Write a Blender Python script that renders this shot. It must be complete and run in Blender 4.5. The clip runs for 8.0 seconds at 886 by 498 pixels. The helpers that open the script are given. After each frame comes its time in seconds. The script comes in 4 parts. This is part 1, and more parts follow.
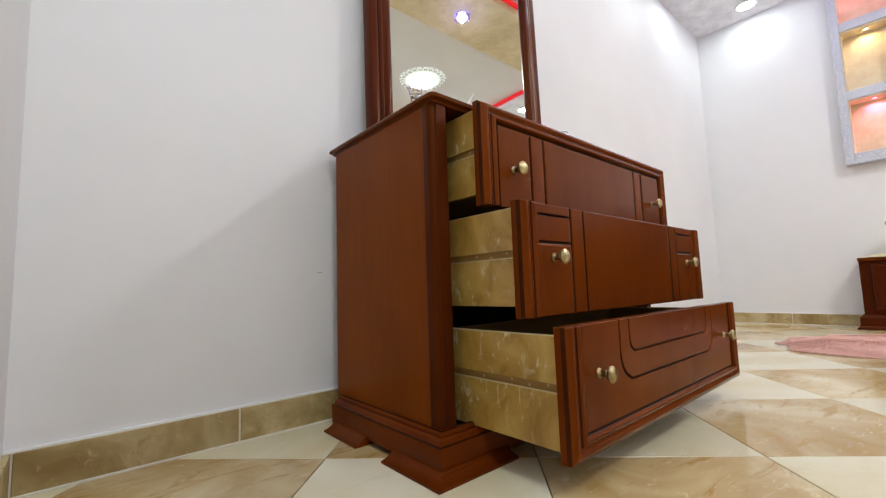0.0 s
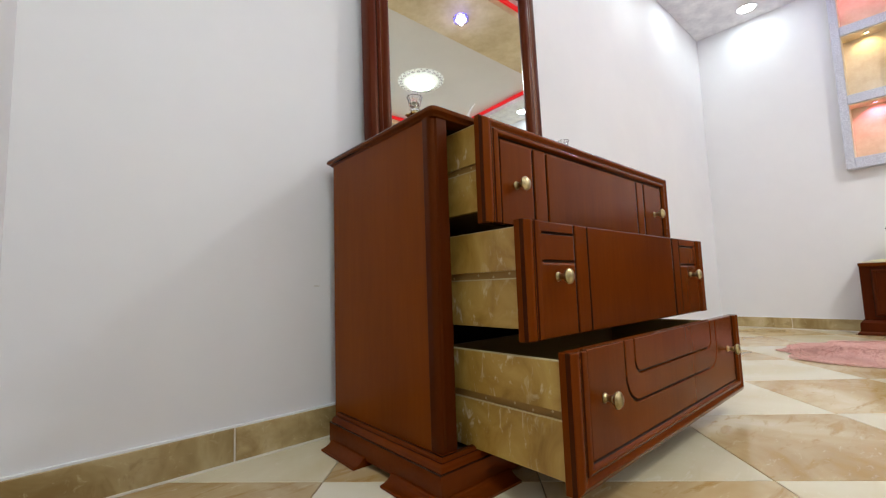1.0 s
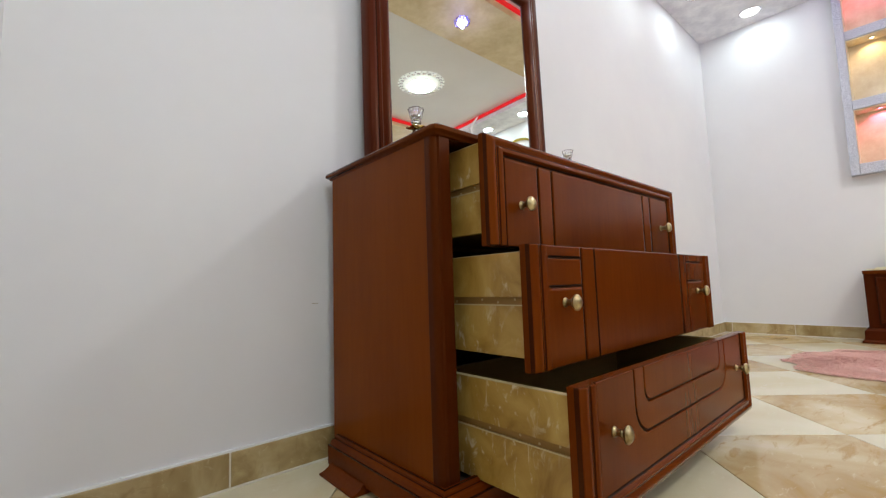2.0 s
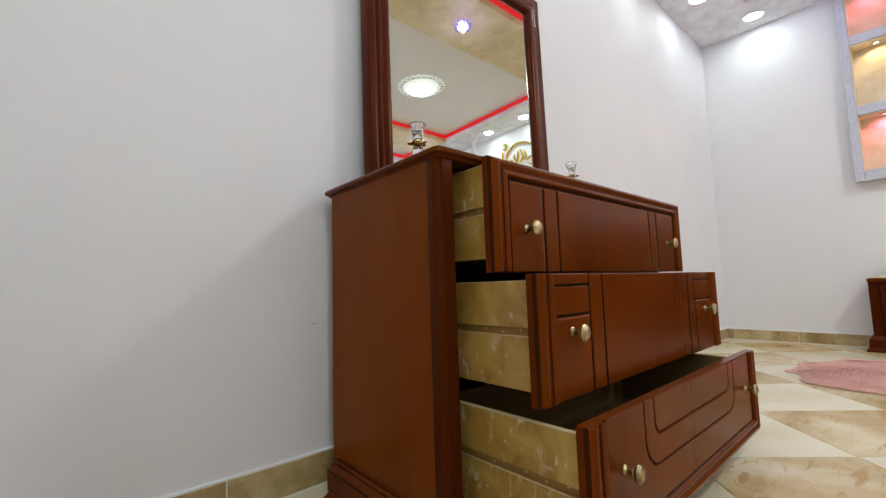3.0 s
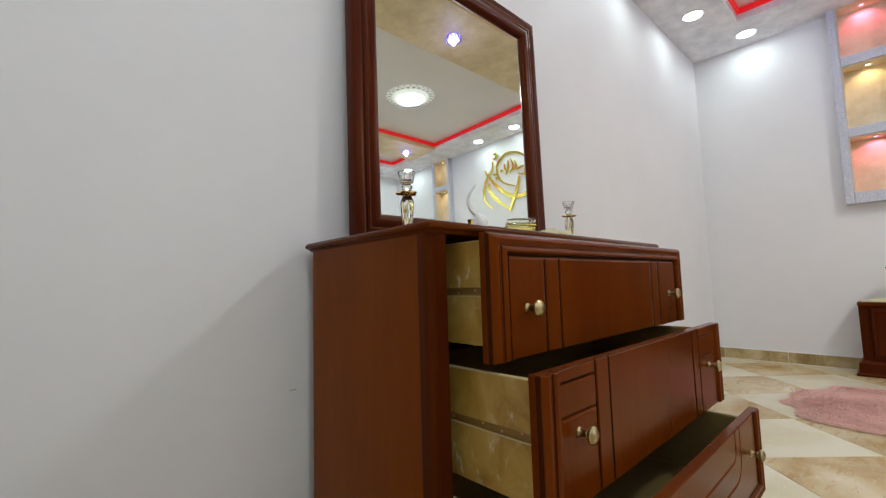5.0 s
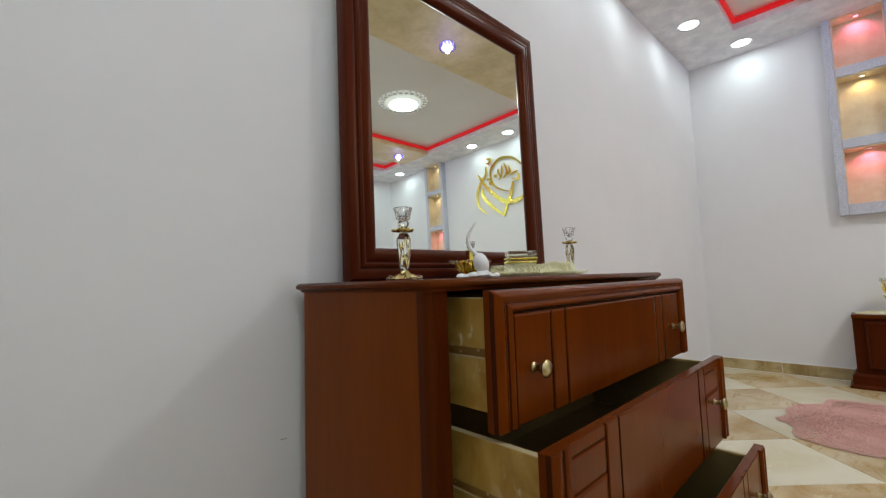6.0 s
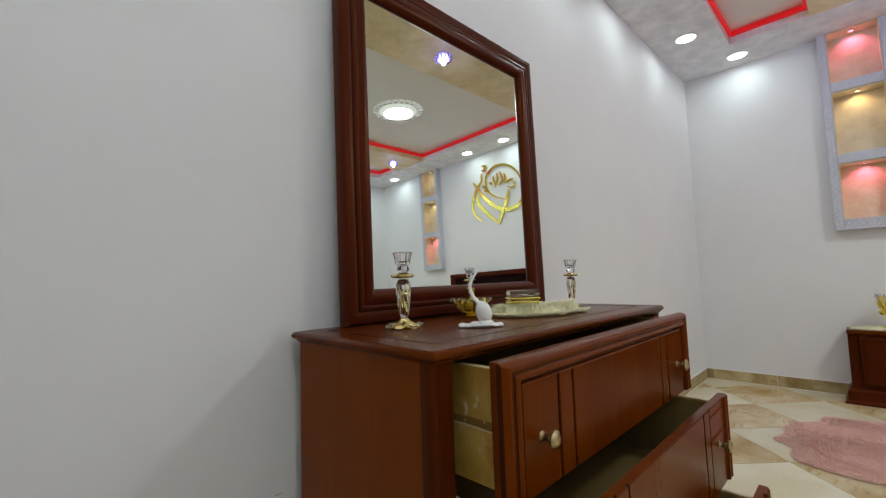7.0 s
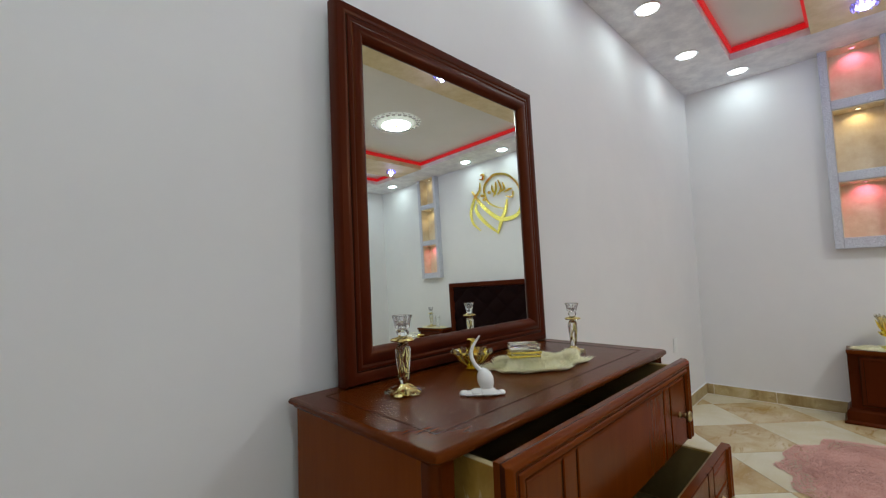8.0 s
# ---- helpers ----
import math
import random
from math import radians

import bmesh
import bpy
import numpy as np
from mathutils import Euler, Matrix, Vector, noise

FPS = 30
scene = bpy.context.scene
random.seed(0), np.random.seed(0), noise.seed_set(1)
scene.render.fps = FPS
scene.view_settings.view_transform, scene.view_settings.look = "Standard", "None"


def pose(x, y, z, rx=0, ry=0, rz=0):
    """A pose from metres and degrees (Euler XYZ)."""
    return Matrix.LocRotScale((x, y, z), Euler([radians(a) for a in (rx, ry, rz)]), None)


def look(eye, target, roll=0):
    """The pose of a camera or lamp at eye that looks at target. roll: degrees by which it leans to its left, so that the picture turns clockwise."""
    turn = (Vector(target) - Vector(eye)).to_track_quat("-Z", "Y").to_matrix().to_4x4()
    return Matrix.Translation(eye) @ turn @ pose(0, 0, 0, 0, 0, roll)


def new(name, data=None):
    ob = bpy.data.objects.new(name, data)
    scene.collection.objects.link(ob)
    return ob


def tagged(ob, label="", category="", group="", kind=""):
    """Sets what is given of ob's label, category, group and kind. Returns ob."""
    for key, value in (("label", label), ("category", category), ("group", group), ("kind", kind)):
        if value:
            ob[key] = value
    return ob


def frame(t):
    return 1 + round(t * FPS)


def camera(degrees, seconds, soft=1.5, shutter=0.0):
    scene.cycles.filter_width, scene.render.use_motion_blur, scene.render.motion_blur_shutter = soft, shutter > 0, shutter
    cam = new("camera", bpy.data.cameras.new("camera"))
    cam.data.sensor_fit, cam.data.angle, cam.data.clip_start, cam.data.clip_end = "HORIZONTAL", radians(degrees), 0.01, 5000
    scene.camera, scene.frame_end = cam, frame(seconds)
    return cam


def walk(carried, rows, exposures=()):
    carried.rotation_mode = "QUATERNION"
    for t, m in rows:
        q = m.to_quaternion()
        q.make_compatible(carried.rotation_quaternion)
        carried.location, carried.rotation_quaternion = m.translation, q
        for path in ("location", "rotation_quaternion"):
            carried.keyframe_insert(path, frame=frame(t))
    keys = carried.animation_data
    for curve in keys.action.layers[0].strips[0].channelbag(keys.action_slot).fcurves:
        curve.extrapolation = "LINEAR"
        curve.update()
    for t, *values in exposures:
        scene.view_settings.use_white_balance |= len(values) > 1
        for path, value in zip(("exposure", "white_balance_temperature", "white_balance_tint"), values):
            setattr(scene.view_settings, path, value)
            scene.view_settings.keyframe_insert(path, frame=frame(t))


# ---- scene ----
cam = camera(93.6, 8.0, soft=1.25)
PATH = [
    (0, (-0.581, -1.237, 0.39), (0.724, 0.267, 0.576), -1.9),
    (0.5, (-0.577, -1.229, 0.411), (0.734, 0.271, 0.596), -1.9),
    (1, (-0.57, -1.217, 0.436), (0.743, 0.281, 0.616), -1.9),
    (1.5, (-0.562, -1.204, 0.464), (0.752, 0.293, 0.641), -1.8),
    (3, (-0.543, -1.171, 0.55), (0.773, 0.325, 0.723), -1.8),
    (3.5, (-0.535, -1.158, 0.586), (0.783, 0.335, 0.758), -1.7),
    (4, (-0.524, -1.146, 0.626), (0.804, 0.34, 0.796), -1.8),
    (4.5, (-0.51, -1.132, 0.672), (0.832, 0.341, 0.839), -1.7),
    (6, (-0.474, -1.07, 0.838), (0.912, 0.363, 0.986), -1.9),
    (6.5, (-0.471, -1.055, 0.898), (0.926, 0.369, 1.041), -1.9),
    (7, (-0.466, -1.041, 0.96), (0.942, 0.372, 1.101), -2.0),
    (7.5, (-0.459, -1.032, 1.039), (0.955, 0.375, 1.175), -2.1),
    (8, (-0.457, -1.031, 1.123), (0.959, 0.376, 1.25), -2.1),
]
EXPOSURES = [(0, 0.24, 6500, 10), (1.5, 0.14, 6500, 9.5), (3.5, -0.06, 6500, 8.5), (4.5, -0.17, 6500, 8), (6.5, -0.48, 6480, 6.5), (8, -0.62, 6450, 6)]
walk(cam, [(t, look(eye, target, roll)) for t, eye, target, roll in PATH], EXPOSURES)

# ---------------------------------------------------------------- world and light
world = bpy.data.worlds.new("world")
scene.world = world
world.use_nodes = True
world.node_tree.nodes["Background"].inputs[0].default_value = (0.9, 0.93, 1.0, 1)
world.node_tree.nodes["Background"].inputs[1].default_value = 0.05

CEIL = 2.70          # underside of the soffit
TRAY = 2.80          # raised trays
WALL_B = 3.825
WALL_C = -4.72
WALL_D = -0.69


def lamp(name, kind, place, colour, watts, size=0.1, aim=(0, 0, -1), cone=100):
    data = bpy.data.lights.new(name, kind)
    data.color, data.energy = colour, watts
    if kind == "AREA":
        data.shape, data.size = "DISK", size
    elif kind == "SPOT":
        data.spot_size, data.spot_blend, data.shadow_soft_size = radians(cone), 0.6, size
    else:
        data.shadow_soft_size = size
    ob = new(name, data)
    ob.matrix_world = look(place, Vector(place) + Vector(aim))
    return ob


COOL = (0.82, 0.97, 1.0)
DOWN_A = [(x, -0.232) for x in (3.0, 2.19, 1.38, 0.57, -0.24)]
DOWN_B = [(3.61, y) for y in (-0.446, -2.02, -2.62, -4.17)]
# South and west rows are unseen: added to carry on the pattern as fill.
DOWN_UNSEEN = [(x, -4.49) for x in (3.0, 2.19, 1.38, 0.57, -0.24)] + [(-0.47, y) for y in (-1.2, -2.02, -2.62, -3.4)]
for dx, dy in DOWN_A + DOWN_B:
    lamp("downlight_lamp", "AREA", (dx, dy, CEIL - 0.0125), COOL, 2.0 if dx > 3.4 else 1.65, 0.115)
# Added fill lamps; the west four brighten the left wall and side panel.
for dx, dy in DOWN_UNSEEN:
    lamp("downlight_lamp", "AREA", (dx, dy, CEIL - 0.0125), COOL, 5.4 if dx < -0.4 else 3.6, 0.115)
lamp("ceiling_lamp_light", "AREA", (2.2, -2.3, TRAY - 0.050), (0.95, 1.0, 0.98), 32, 0.29)
CRYSTALS = [(1.73, -1.17), (3.1, -1.17), (1.73, -3.45), (3.02, -3.45), (0.36, -1.17), (0.36, -3.45)]
for dx, dy in CRYSTALS:
    lamp("crystal_lamp_light", "POINT", (dx, dy, CEIL - 0.072), (0.50, 0.51, 1.0), 3.0, 0.012)

# ---------------------------------------------------------------- materials


def material(name, colour, rough=0.5, metal=0.0, **more):
    m = bpy.data.materials.new(name)
    m.use_nodes = True
    b = m.node_tree.nodes["Principled BSDF"]
    b.inputs["Base Color"].default_value = (*colour, 1)
    b.inputs["Roughness"].default_value = rough
    b.inputs["Metallic"].default_value = metal
    for key, value in more.items():
        b.inputs[key.replace("_", " ")].default_value = value
    return m


def node(m, kind, **inputs):
    n = m.node_tree.nodes.new(kind)
    for key, value in inputs.items():
        n.inputs[key].default_value = value
    return n


def link(m, a, b):
    m.node_tree.links.new(a, b)


def coords(m, scale=(1, 1, 1), turn=(0, 0, 0), shift=True):
    """Object coordinates, scaled; each object takes its own stretch of the pattern."""
    c = node(m, "ShaderNodeTexCoord")
    p = node(m, "ShaderNodeMapping")
    p.inputs["Scale"].default_value = scale
    p.inputs["Rotation"].default_value = turn
    link(m, c.outputs["Object"], p.inputs["Vector"])
    if shift:
        o = node(m, "ShaderNodeObjectInfo")
        k = node(m, "ShaderNodeMath")
        k.operation = "MULTIPLY"
        k.inputs[1].default_value = 37.0
        link(m, o.outputs["Random"], k.inputs[0])
        link(m, k.outputs[0], p.inputs["Location"])
    return p.outputs["Vector"]


def ramp(m, fac, stops):
    r = node(m, "ShaderNodeValToRGB")
    e = r.color_ramp.elements
    while len(e) < len(stops):
        e.new(0.5)
    for el, (pos, col) in zip(e, stops):
        el.position, el.color = pos, (*col, 1)
    link(m, fac, r.inputs["Fac"])
    return r.outputs["Color"]


def noise_tex(m, vec, scale, detail=4.0, rough=0.55, distort=0.0):
    n = node(m, "ShaderNodeTexNoise", Scale=scale, Detail=detail, Roughness=rough, Distortion=distort)
    link(m, vec, n.inputs["Vector"])
    return n.outputs["Fac"]


def mix(m, fac, a, b, blend="MIX"):
    n = node(m, "ShaderNodeMix")
    n.data_type, n.blend_type = "RGBA", blend
    for socket, value in ((n.inputs[0], fac), (n.inputs[6], a), (n.inputs[7], b)):
        if isinstance(value, (int, float)):
            socket.default_value = value
        elif isinstance(value, tuple):
            socket.default_value = (*value, 1)
        else:
            link(m, value, socket)
    return n.outputs[2]


def bump(m, height, strength, distance):
    b = node(m, "ShaderNodeBump", Strength=strength, Distance=distance)
    link(m, height, b.inputs["Height"])
    link(m, b.outputs["Normal"], m.node_tree.nodes["Principled BSDF"].inputs["Normal"])


def to(m, socket, name):
    link(m, socket, m.node_tree.nodes["Principled BSDF"].inputs[name])


def wood(name, dark, mid, light, grain=(14, 14, 1.2), rough=0.23, coat=0.0, spec=0.32):
    m = material(name, mid, rough, 0, Coat_Weight=coat, Coat_Roughness=0.14, Specular_IOR_Level=spec)
    m.node_tree.nodes["Principled BSDF"].inputs["Specular Tint"].default_value = (1.0, 0.40, 0.12, 1)
    v = coords(m, grain)
    fine = noise_tex(m, v, 7.0, 5, 0.5, 0.15)
    broad = noise_tex(m, coords(m, tuple(g ** 0.5 for g in grain)), 1.5, 2, 0.4, 0.2)
    c = ramp(m, fine, [(0.12, dark), (0.52, mid), (0.92, light)])
    c = mix(m, 0.62, c, ramp(m, broad, [(0.28, dark), (0.5, mid), (0.74, light)]))
    to(m, c, "Base Color")
    return m


MAHOGANY = wood("mahogany_upright_grain", (0.088, 0.0142, 0.0008), (0.124, 0.0230, 0.0012), (0.160, 0.0330, 0.0020), rough=0.22, spec=0.18)
MAHOGANY_X = wood("mahogany_long_grain", (0.084, 0.0130, 0.0012), (0.114, 0.0196, 0.0016), (0.150, 0.0285, 0.0024), (1.2, 14, 14), rough=0.24, spec=0.2)
PANEL = wood("mahogany_veneer_side", (0.146, 0.0305, 0.002), (0.190, 0.043, 0.003), (0.234, 0.057, 0.004), (10, 10, 0.9), rough=0.24, spec=0.10)
POST = wood("dark_red_post", (0.045, 0.0075, 0.0012), (0.070, 0.0125, 0.0018), (0.10, 0.020, 0.0028), (12, 12, 1.0), rough=0.22, spec=0.22)
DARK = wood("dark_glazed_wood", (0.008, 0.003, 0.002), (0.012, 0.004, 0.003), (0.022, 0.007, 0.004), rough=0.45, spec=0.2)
TOPWOOD = wood("dark_mahogany_top", (0.062, 0.0110, 0.0014), (0.092, 0.0185, 0.0022), (0.130, 0.029, 0.0034), (1.2, 14, 14), 0.26, 0.0, 0.16)
FRAMEWOOD = wood("mirror_frame_wood", (0.044, 0.0066, 0.003), (0.062, 0.0098, 0.004), (0.084, 0.0145, 0.006), (9, 9, 0.9), 0.28, 0.0, 0.2)
NIGHT = wood("dark_nightstand_wood", (0.044, 0.0075, 0.0022), (0.060, 0.0105, 0.003), (0.080, 0.015, 0.0036), spec=0.25)
INNER = wood("drawer_inside_board", (0.165, 0.110, 0.040), (0.205, 0.140, 0.053), (0.25, 0.178, 0.070), (2, 9, 9), 0.5, 0.0, 0.3)
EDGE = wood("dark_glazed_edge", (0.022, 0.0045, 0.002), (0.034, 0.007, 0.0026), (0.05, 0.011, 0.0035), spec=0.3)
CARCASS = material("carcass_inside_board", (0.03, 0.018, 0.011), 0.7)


def laminate():
    m = material("marbled_drawer_foil", (0.42, 0.27, 0.08), 0.34, 0, Coat_Weight=0.15, Coat_Roughness=0.25)
    a = noise_tex(m, coords(m, (6, 6, 5)), 1.6, 5, 0.6, 0.8)
    b = noise_tex(m, coords(m, (26, 26, 13)), 1.5, 5, 0.65, 0.9)
    where = noise_tex(m, coords(m, (4, 4, 5)), 1.4, 2, 0.5)
    c = ramp(m, a, [(0.30, (0.245, 0.120, 0.016)), (0.5, (0.39, 0.228, 0.044)), (0.72, (0.52, 0.345, 0.095))])
    s = ramp(m, b, [(0.56, (0, 0, 0)), (0.66, (1, 1, 1))])
    s = mix(m, 1.0, s, ramp(m, where, [(0.44, (0, 0, 0)), (0.60, (0.9,) * 3)]), "MULTIPLY")
    to(m, mix(m, s, c, (0.66, 0.57, 0.40)), "Base Color")
    bump(m, b, 0.04, 0.002)
    return m


FOIL = laminate()
GROOVE = material("ochre_groove_board", (0.31, 0.175, 0.045), 0.6)
EDGING = material("pale_edge_band", (0.50, 0.40, 0.22), 0.5)
NAIL = material("pale_nail_head", (0.52, 0.40, 0.20), 0.4)


def plaster(name, colour, second, grain=140, strength=0.05, mottle=1.1):
    m = material(name, colour, 0.62)
    a = noise_tex(m, coords(m, shift=False), mottle, 5, 0.65)
    b = noise_tex(m, coords(m, shift=False), grain, 4, 0.6)
    to(m, ramp(m, a, [(0.36, second), (0.64, colour)]), "Base Color")
    bump(m, b, strength, 0.004)
    return m


WHITE = plaster("white_wall_paint", (0.80, 0.785, 0.785), (0.76, 0.745, 0.75), 160, 0.05)
SOFFIT = plaster("grey_textured_ceiling", (0.88, 0.86, 0.88), (0.68, 0.66, 0.70), 26, 0.7, 7.0)
BEIGE = plaster("beige_textured_ceiling", (0.78, 0.63, 0.38), (0.64, 0.49, 0.26), 24, 0.4, 6.0)
TRAYWHITE = plaster("tray_ceiling_paint", (0.82, 0.79, 0.76), (0.77, 0.74, 0.71), 90, 0.1)
TAN = plaster("tan_niche_plaster", (0.84, 0.73, 0.54), (0.72, 0.58, 0.38), 36, 0.3, 9.0)


def granular():
    m = material("grey_glitter_stone", (0.5, 0.5, 0.55), 0.55)
    a = noise_tex(m, coords(m), 150, 3, 0.7)
    to(m, ramp(m, a, [(0.30, (0.36, 0.36, 0.42)), (0.5, (0.54, 0.55, 0.62)), (0.70, (0.72, 0.73, 0.79))]), "Base Color")
    bump(m, a, 0.5, 0.004)
    return m


STONE = granular()


def marble(name, base, vein, pale, rough=0.14, patch=1.0, k=1.0):
    m = material(name, base, rough, 0, Specular_IOR_Level=0.5)
    v = coords(m, (k, k, k), (0, 0, 0.5))
    w = noise_tex(m, coords(m, (1.1 * k, 4.2 * k, 1.1 * k), (0.4, 0.5, 0.6)), 2.6, 7, 0.62, 1.4)
    big = noise_tex(m, v, 2.2, 4, 0.55, 0.7)
    fine = noise_tex(m, coords(m, (3 * k, 10 * k, 3 * k), (0.4, 0.5, 0.6)), 4.0, 8, 0.7, 1.0)
    c = ramp(m, big, [(0.30, vein), (0.52, base), (0.72, pale)])
    c = mix(m, ramp(m, w, [(0.55, (0, 0, 0)), (0.66, (patch,) * 3), (0.74, (0, 0, 0))]), c, vein)
    c = mix(m, ramp(m, fine, [(0.58, (0, 0, 0)), (0.68, (0.7,) * 3)]), c, pale)
    o = node(m, "ShaderNodeObjectInfo")
    tint = ramp(m, o.outputs["Random"], [(0.0, (0.86, 0.83, 0.80)), (1.0, (1.06, 1.05, 1.05))])
    to(m, mix(m, 1.0, c, tint, "MULTIPLY"), "Base Color")
    to(m, ramp(m, big, [(0.2, (rough * 0.8,) * 3), (0.8, (rough * 1.3,) * 3)]), "Roughness")
    return m


TILE_PALE = marble("cream_marble_tile", (0.75, 0.69, 0.51), (0.67, 0.58, 0.37), (0.81, 0.76, 0.62), 0.13, 0.3)
TILE_TAN = marble("tan_marble_tile", (0.60, 0.46, 0.255), (0.43, 0.255, 0.075), (0.74, 0.63, 0.43), 0.14, 0.9, 1.5)
SKIRT = marble("olive_marble_skirting", (0.46, 0.35, 0.165), (0.29, 0.19, 0.065), (0.60, 0.50, 0.30), 0.40, 0.7, 3.2)
GROUT = material("white_grout", (0.72, 0.66, 0.56), 0.85)
GROUT_FLOOR = material("floor_grout", (0.46, 0.39, 0.29), 0.85)
CHALK = material("white_sealant_bead", (0.80, 0.79, 0.78), 0.6)


def brass():
    m = material("antique_brass", (0.46, 0.36, 0.18), 0.28, 1.0)
    a = noise_tex(m, coords(m), 60, 3)
    to(m, ramp(m, a, [(0.35, (0.24, 0.18, 0.08)), (0.65, (0.56, 0.46, 0.25))]), "Base Color")
    return m


BRASS = brass()
GOLD = material("polished_gold", (0.93, 0.80, 0.19), 0.14, 1.0)
PALEGOLD = material("pale_polished_gold", (0.90, 0.80, 0.36), 0.12, 1.0)
CHROME = material("white_metal_trim", (0.8, 0.8, 0.82), 0.25, 0.9)
MIRROR = material("mirror_silver", (0.85, 0.91, 0.88), 0.0, 1.0)
GLASS = material("clear_crystal", (0.98, 0.99, 0.99), 0.02, 0, Transmission_Weight=1.0, IOR=1.50)
CLEAR = material("clear_plastic", (0.98, 0.97, 0.84), 0.06, 0, Transmission_Weight=0.93, IOR=1.2)
AMBER = material("amber_tinted_glass", (0.98, 0.88, 0.55), 0.03, 0, Transmission_Weight=0.95, IOR=1.45)
CUT = material("cut_crystal", (0.98, 0.98, 0.99), 0.03, 0, Transmission_Weight=0.96, IOR=1.52)
# Crystal whose violet tint stands in for the light of the core.
VIOLET_LIT = material("violet_lit_crystal", (0.62, 0.58, 1.0), 0.05, 0, Transmission_Weight=0.9, IOR=1.45)
CERAMIC = material("white_glazed_ceramic", (0.86, 0.85, 0.82), 0.2)
VELVET = material("dark_brown_velvet", (0.010, 0.003, 0.003), 0.9, 0, Specular_IOR_Level=0.08)
SOCKET = material("white_socket_plastic", (0.82, 0.82, 0.80), 0.35)


def fur(name, a, b, sheen=0.35):
    m = material(name, a, 0.95, 0, Sheen_Weight=sheen)
    n = noise_tex(m, coords(m), 14, 5, 0.65)
    r = node(m, "ShaderNodeNewGeometry")
    c = ramp(m, n, [(0.3, a), (0.7, b)])
    t = ramp(m, r.outputs["Random Per Island"], [(0, (0.97, 0.965, 0.965)), (1, (1.02, 1.02, 1.02))])
    to(m, mix(m, 1.0, c, t, "MULTIPLY"), "Base Color")
    return m


PINKFUR = fur("dusty_pink_fur", (0.64, 0.33, 0.275), (0.73, 0.42, 0.355))
CREAMFUR = fur("cream_fur", (0.96, 0.90, 0.60), (0.98, 0.95, 0.74), 0.15)


def glow(name, colour, strength):
    m = material(name, (0.8, 0.8, 0.8), 0.5)
    b = m.node_tree.nodes["Principled BSDF"]
    b.inputs["Emission Color"].default_value = (*colour, 1)
    b.inputs["Emission Strength"].default_value = strength
    return m


LED = glow("red_led_strip", (1.0, 0.006, 0.012), 0.60)
LED.node_tree.nodes["Principled BSDF"].inputs["Base Color"].default_value = (0.25, 0.01, 0.01, 1)
BULB = glow("cool_downlight_diffuser", (0.92, 0.96, 1.0), 4)
DOME = glow("white_lamp_dome", (0.97, 1.0, 0.92), 0.95)
ACRYLIC = glow("lit_acrylic_rim", (1.0, 0.98, 0.88), 0.30)
DOME.node_tree.nodes["Principled BSDF"].inputs["Base Color"].default_value = (0.3, 0.3, 0.28, 1)
VIOLET = glow("violet_crystal_core", (0.32, 0.28, 1.0), 9)
SPOT_WARM = glow("warm_spot_lens", (1.0, 0.8, 0.45), 6)
SPOT_PINK = glow("pink_spot_lens", (1.0, 0.22, 0.40), 5)

# ---------------------------------------------------------------- mesh helpers
ORIGIN = {}


def thing(name, base, label="", category="", group="", kind=""):
    ob = new(name)
    ob.empty_display_size = 0.05
    ob.location = base
    ORIGIN[ob.name] = Vector(base)
    return tagged(ob, label, category, group, kind)


def mesh_of(name, bm, mats, origin=(0, 0, 0), smooth=False):
    bmesh.ops.translate(bm, vec=-Vector(origin), verts=bm.verts)
    me = bpy.data.meshes.new(name)
    bm.to_mesh(me)
    bm.free()
    for m in mats if isinstance(mats, (list, tuple)) else [mats]:
        me.materials.append(m)
    if smooth:
        me.polygons.foreach_set("use_smooth", [True] * len(me.polygons))
        me.set_sharp_from_angle(angle=radians(38))
    return me


def part(name, bm, mat, parent, label="", smooth=False):
    """One mesh, built in room coordinates, under a thing or a part of one."""
    o = ORIGIN[parent.name]
    ob = new(name, mesh_of(name, bm, mat, o, smooth))
    ob.parent = parent
    ORIGIN[ob.name] = o
    return tagged(ob, label)


def solid(name, bm, mat, base, label="", category="", group="", kind="", smooth=False):
    """A thing that is one mesh."""
    ob = new(name, mesh_of(name, bm, mat, base, smooth))
    ob.location = base
    ORIGIN[ob.name] = Vector(base)
    return tagged(ob, label, category, group, kind)


def box(x0, x1, y0, y1, z0, z1, bevel=0.0, bm=None, segments=2):
    b = bmesh.new()
    bmesh.ops.create_cube(b, size=1)
    for v in b.verts:
        v.co = Vector(((x0, x1)[v.co.x > 0], (y0, y1)[v.co.y > 0], (z0, z1)[v.co.z > 0]))
    if bevel:
        bmesh.ops.bevel(b, geom=b.edges[:], offset=bevel, segments=segments, profile=0.6, affect="EDGES")
    return join(bm, b)


def join(bm, b):
    if bm is None:
        return b
    me = bpy.data.meshes.new("tmp")
    b.to_mesh(me)
    b.free()
    bm.from_mesh(me)
    bpy.data.meshes.remove(me)
    return bm


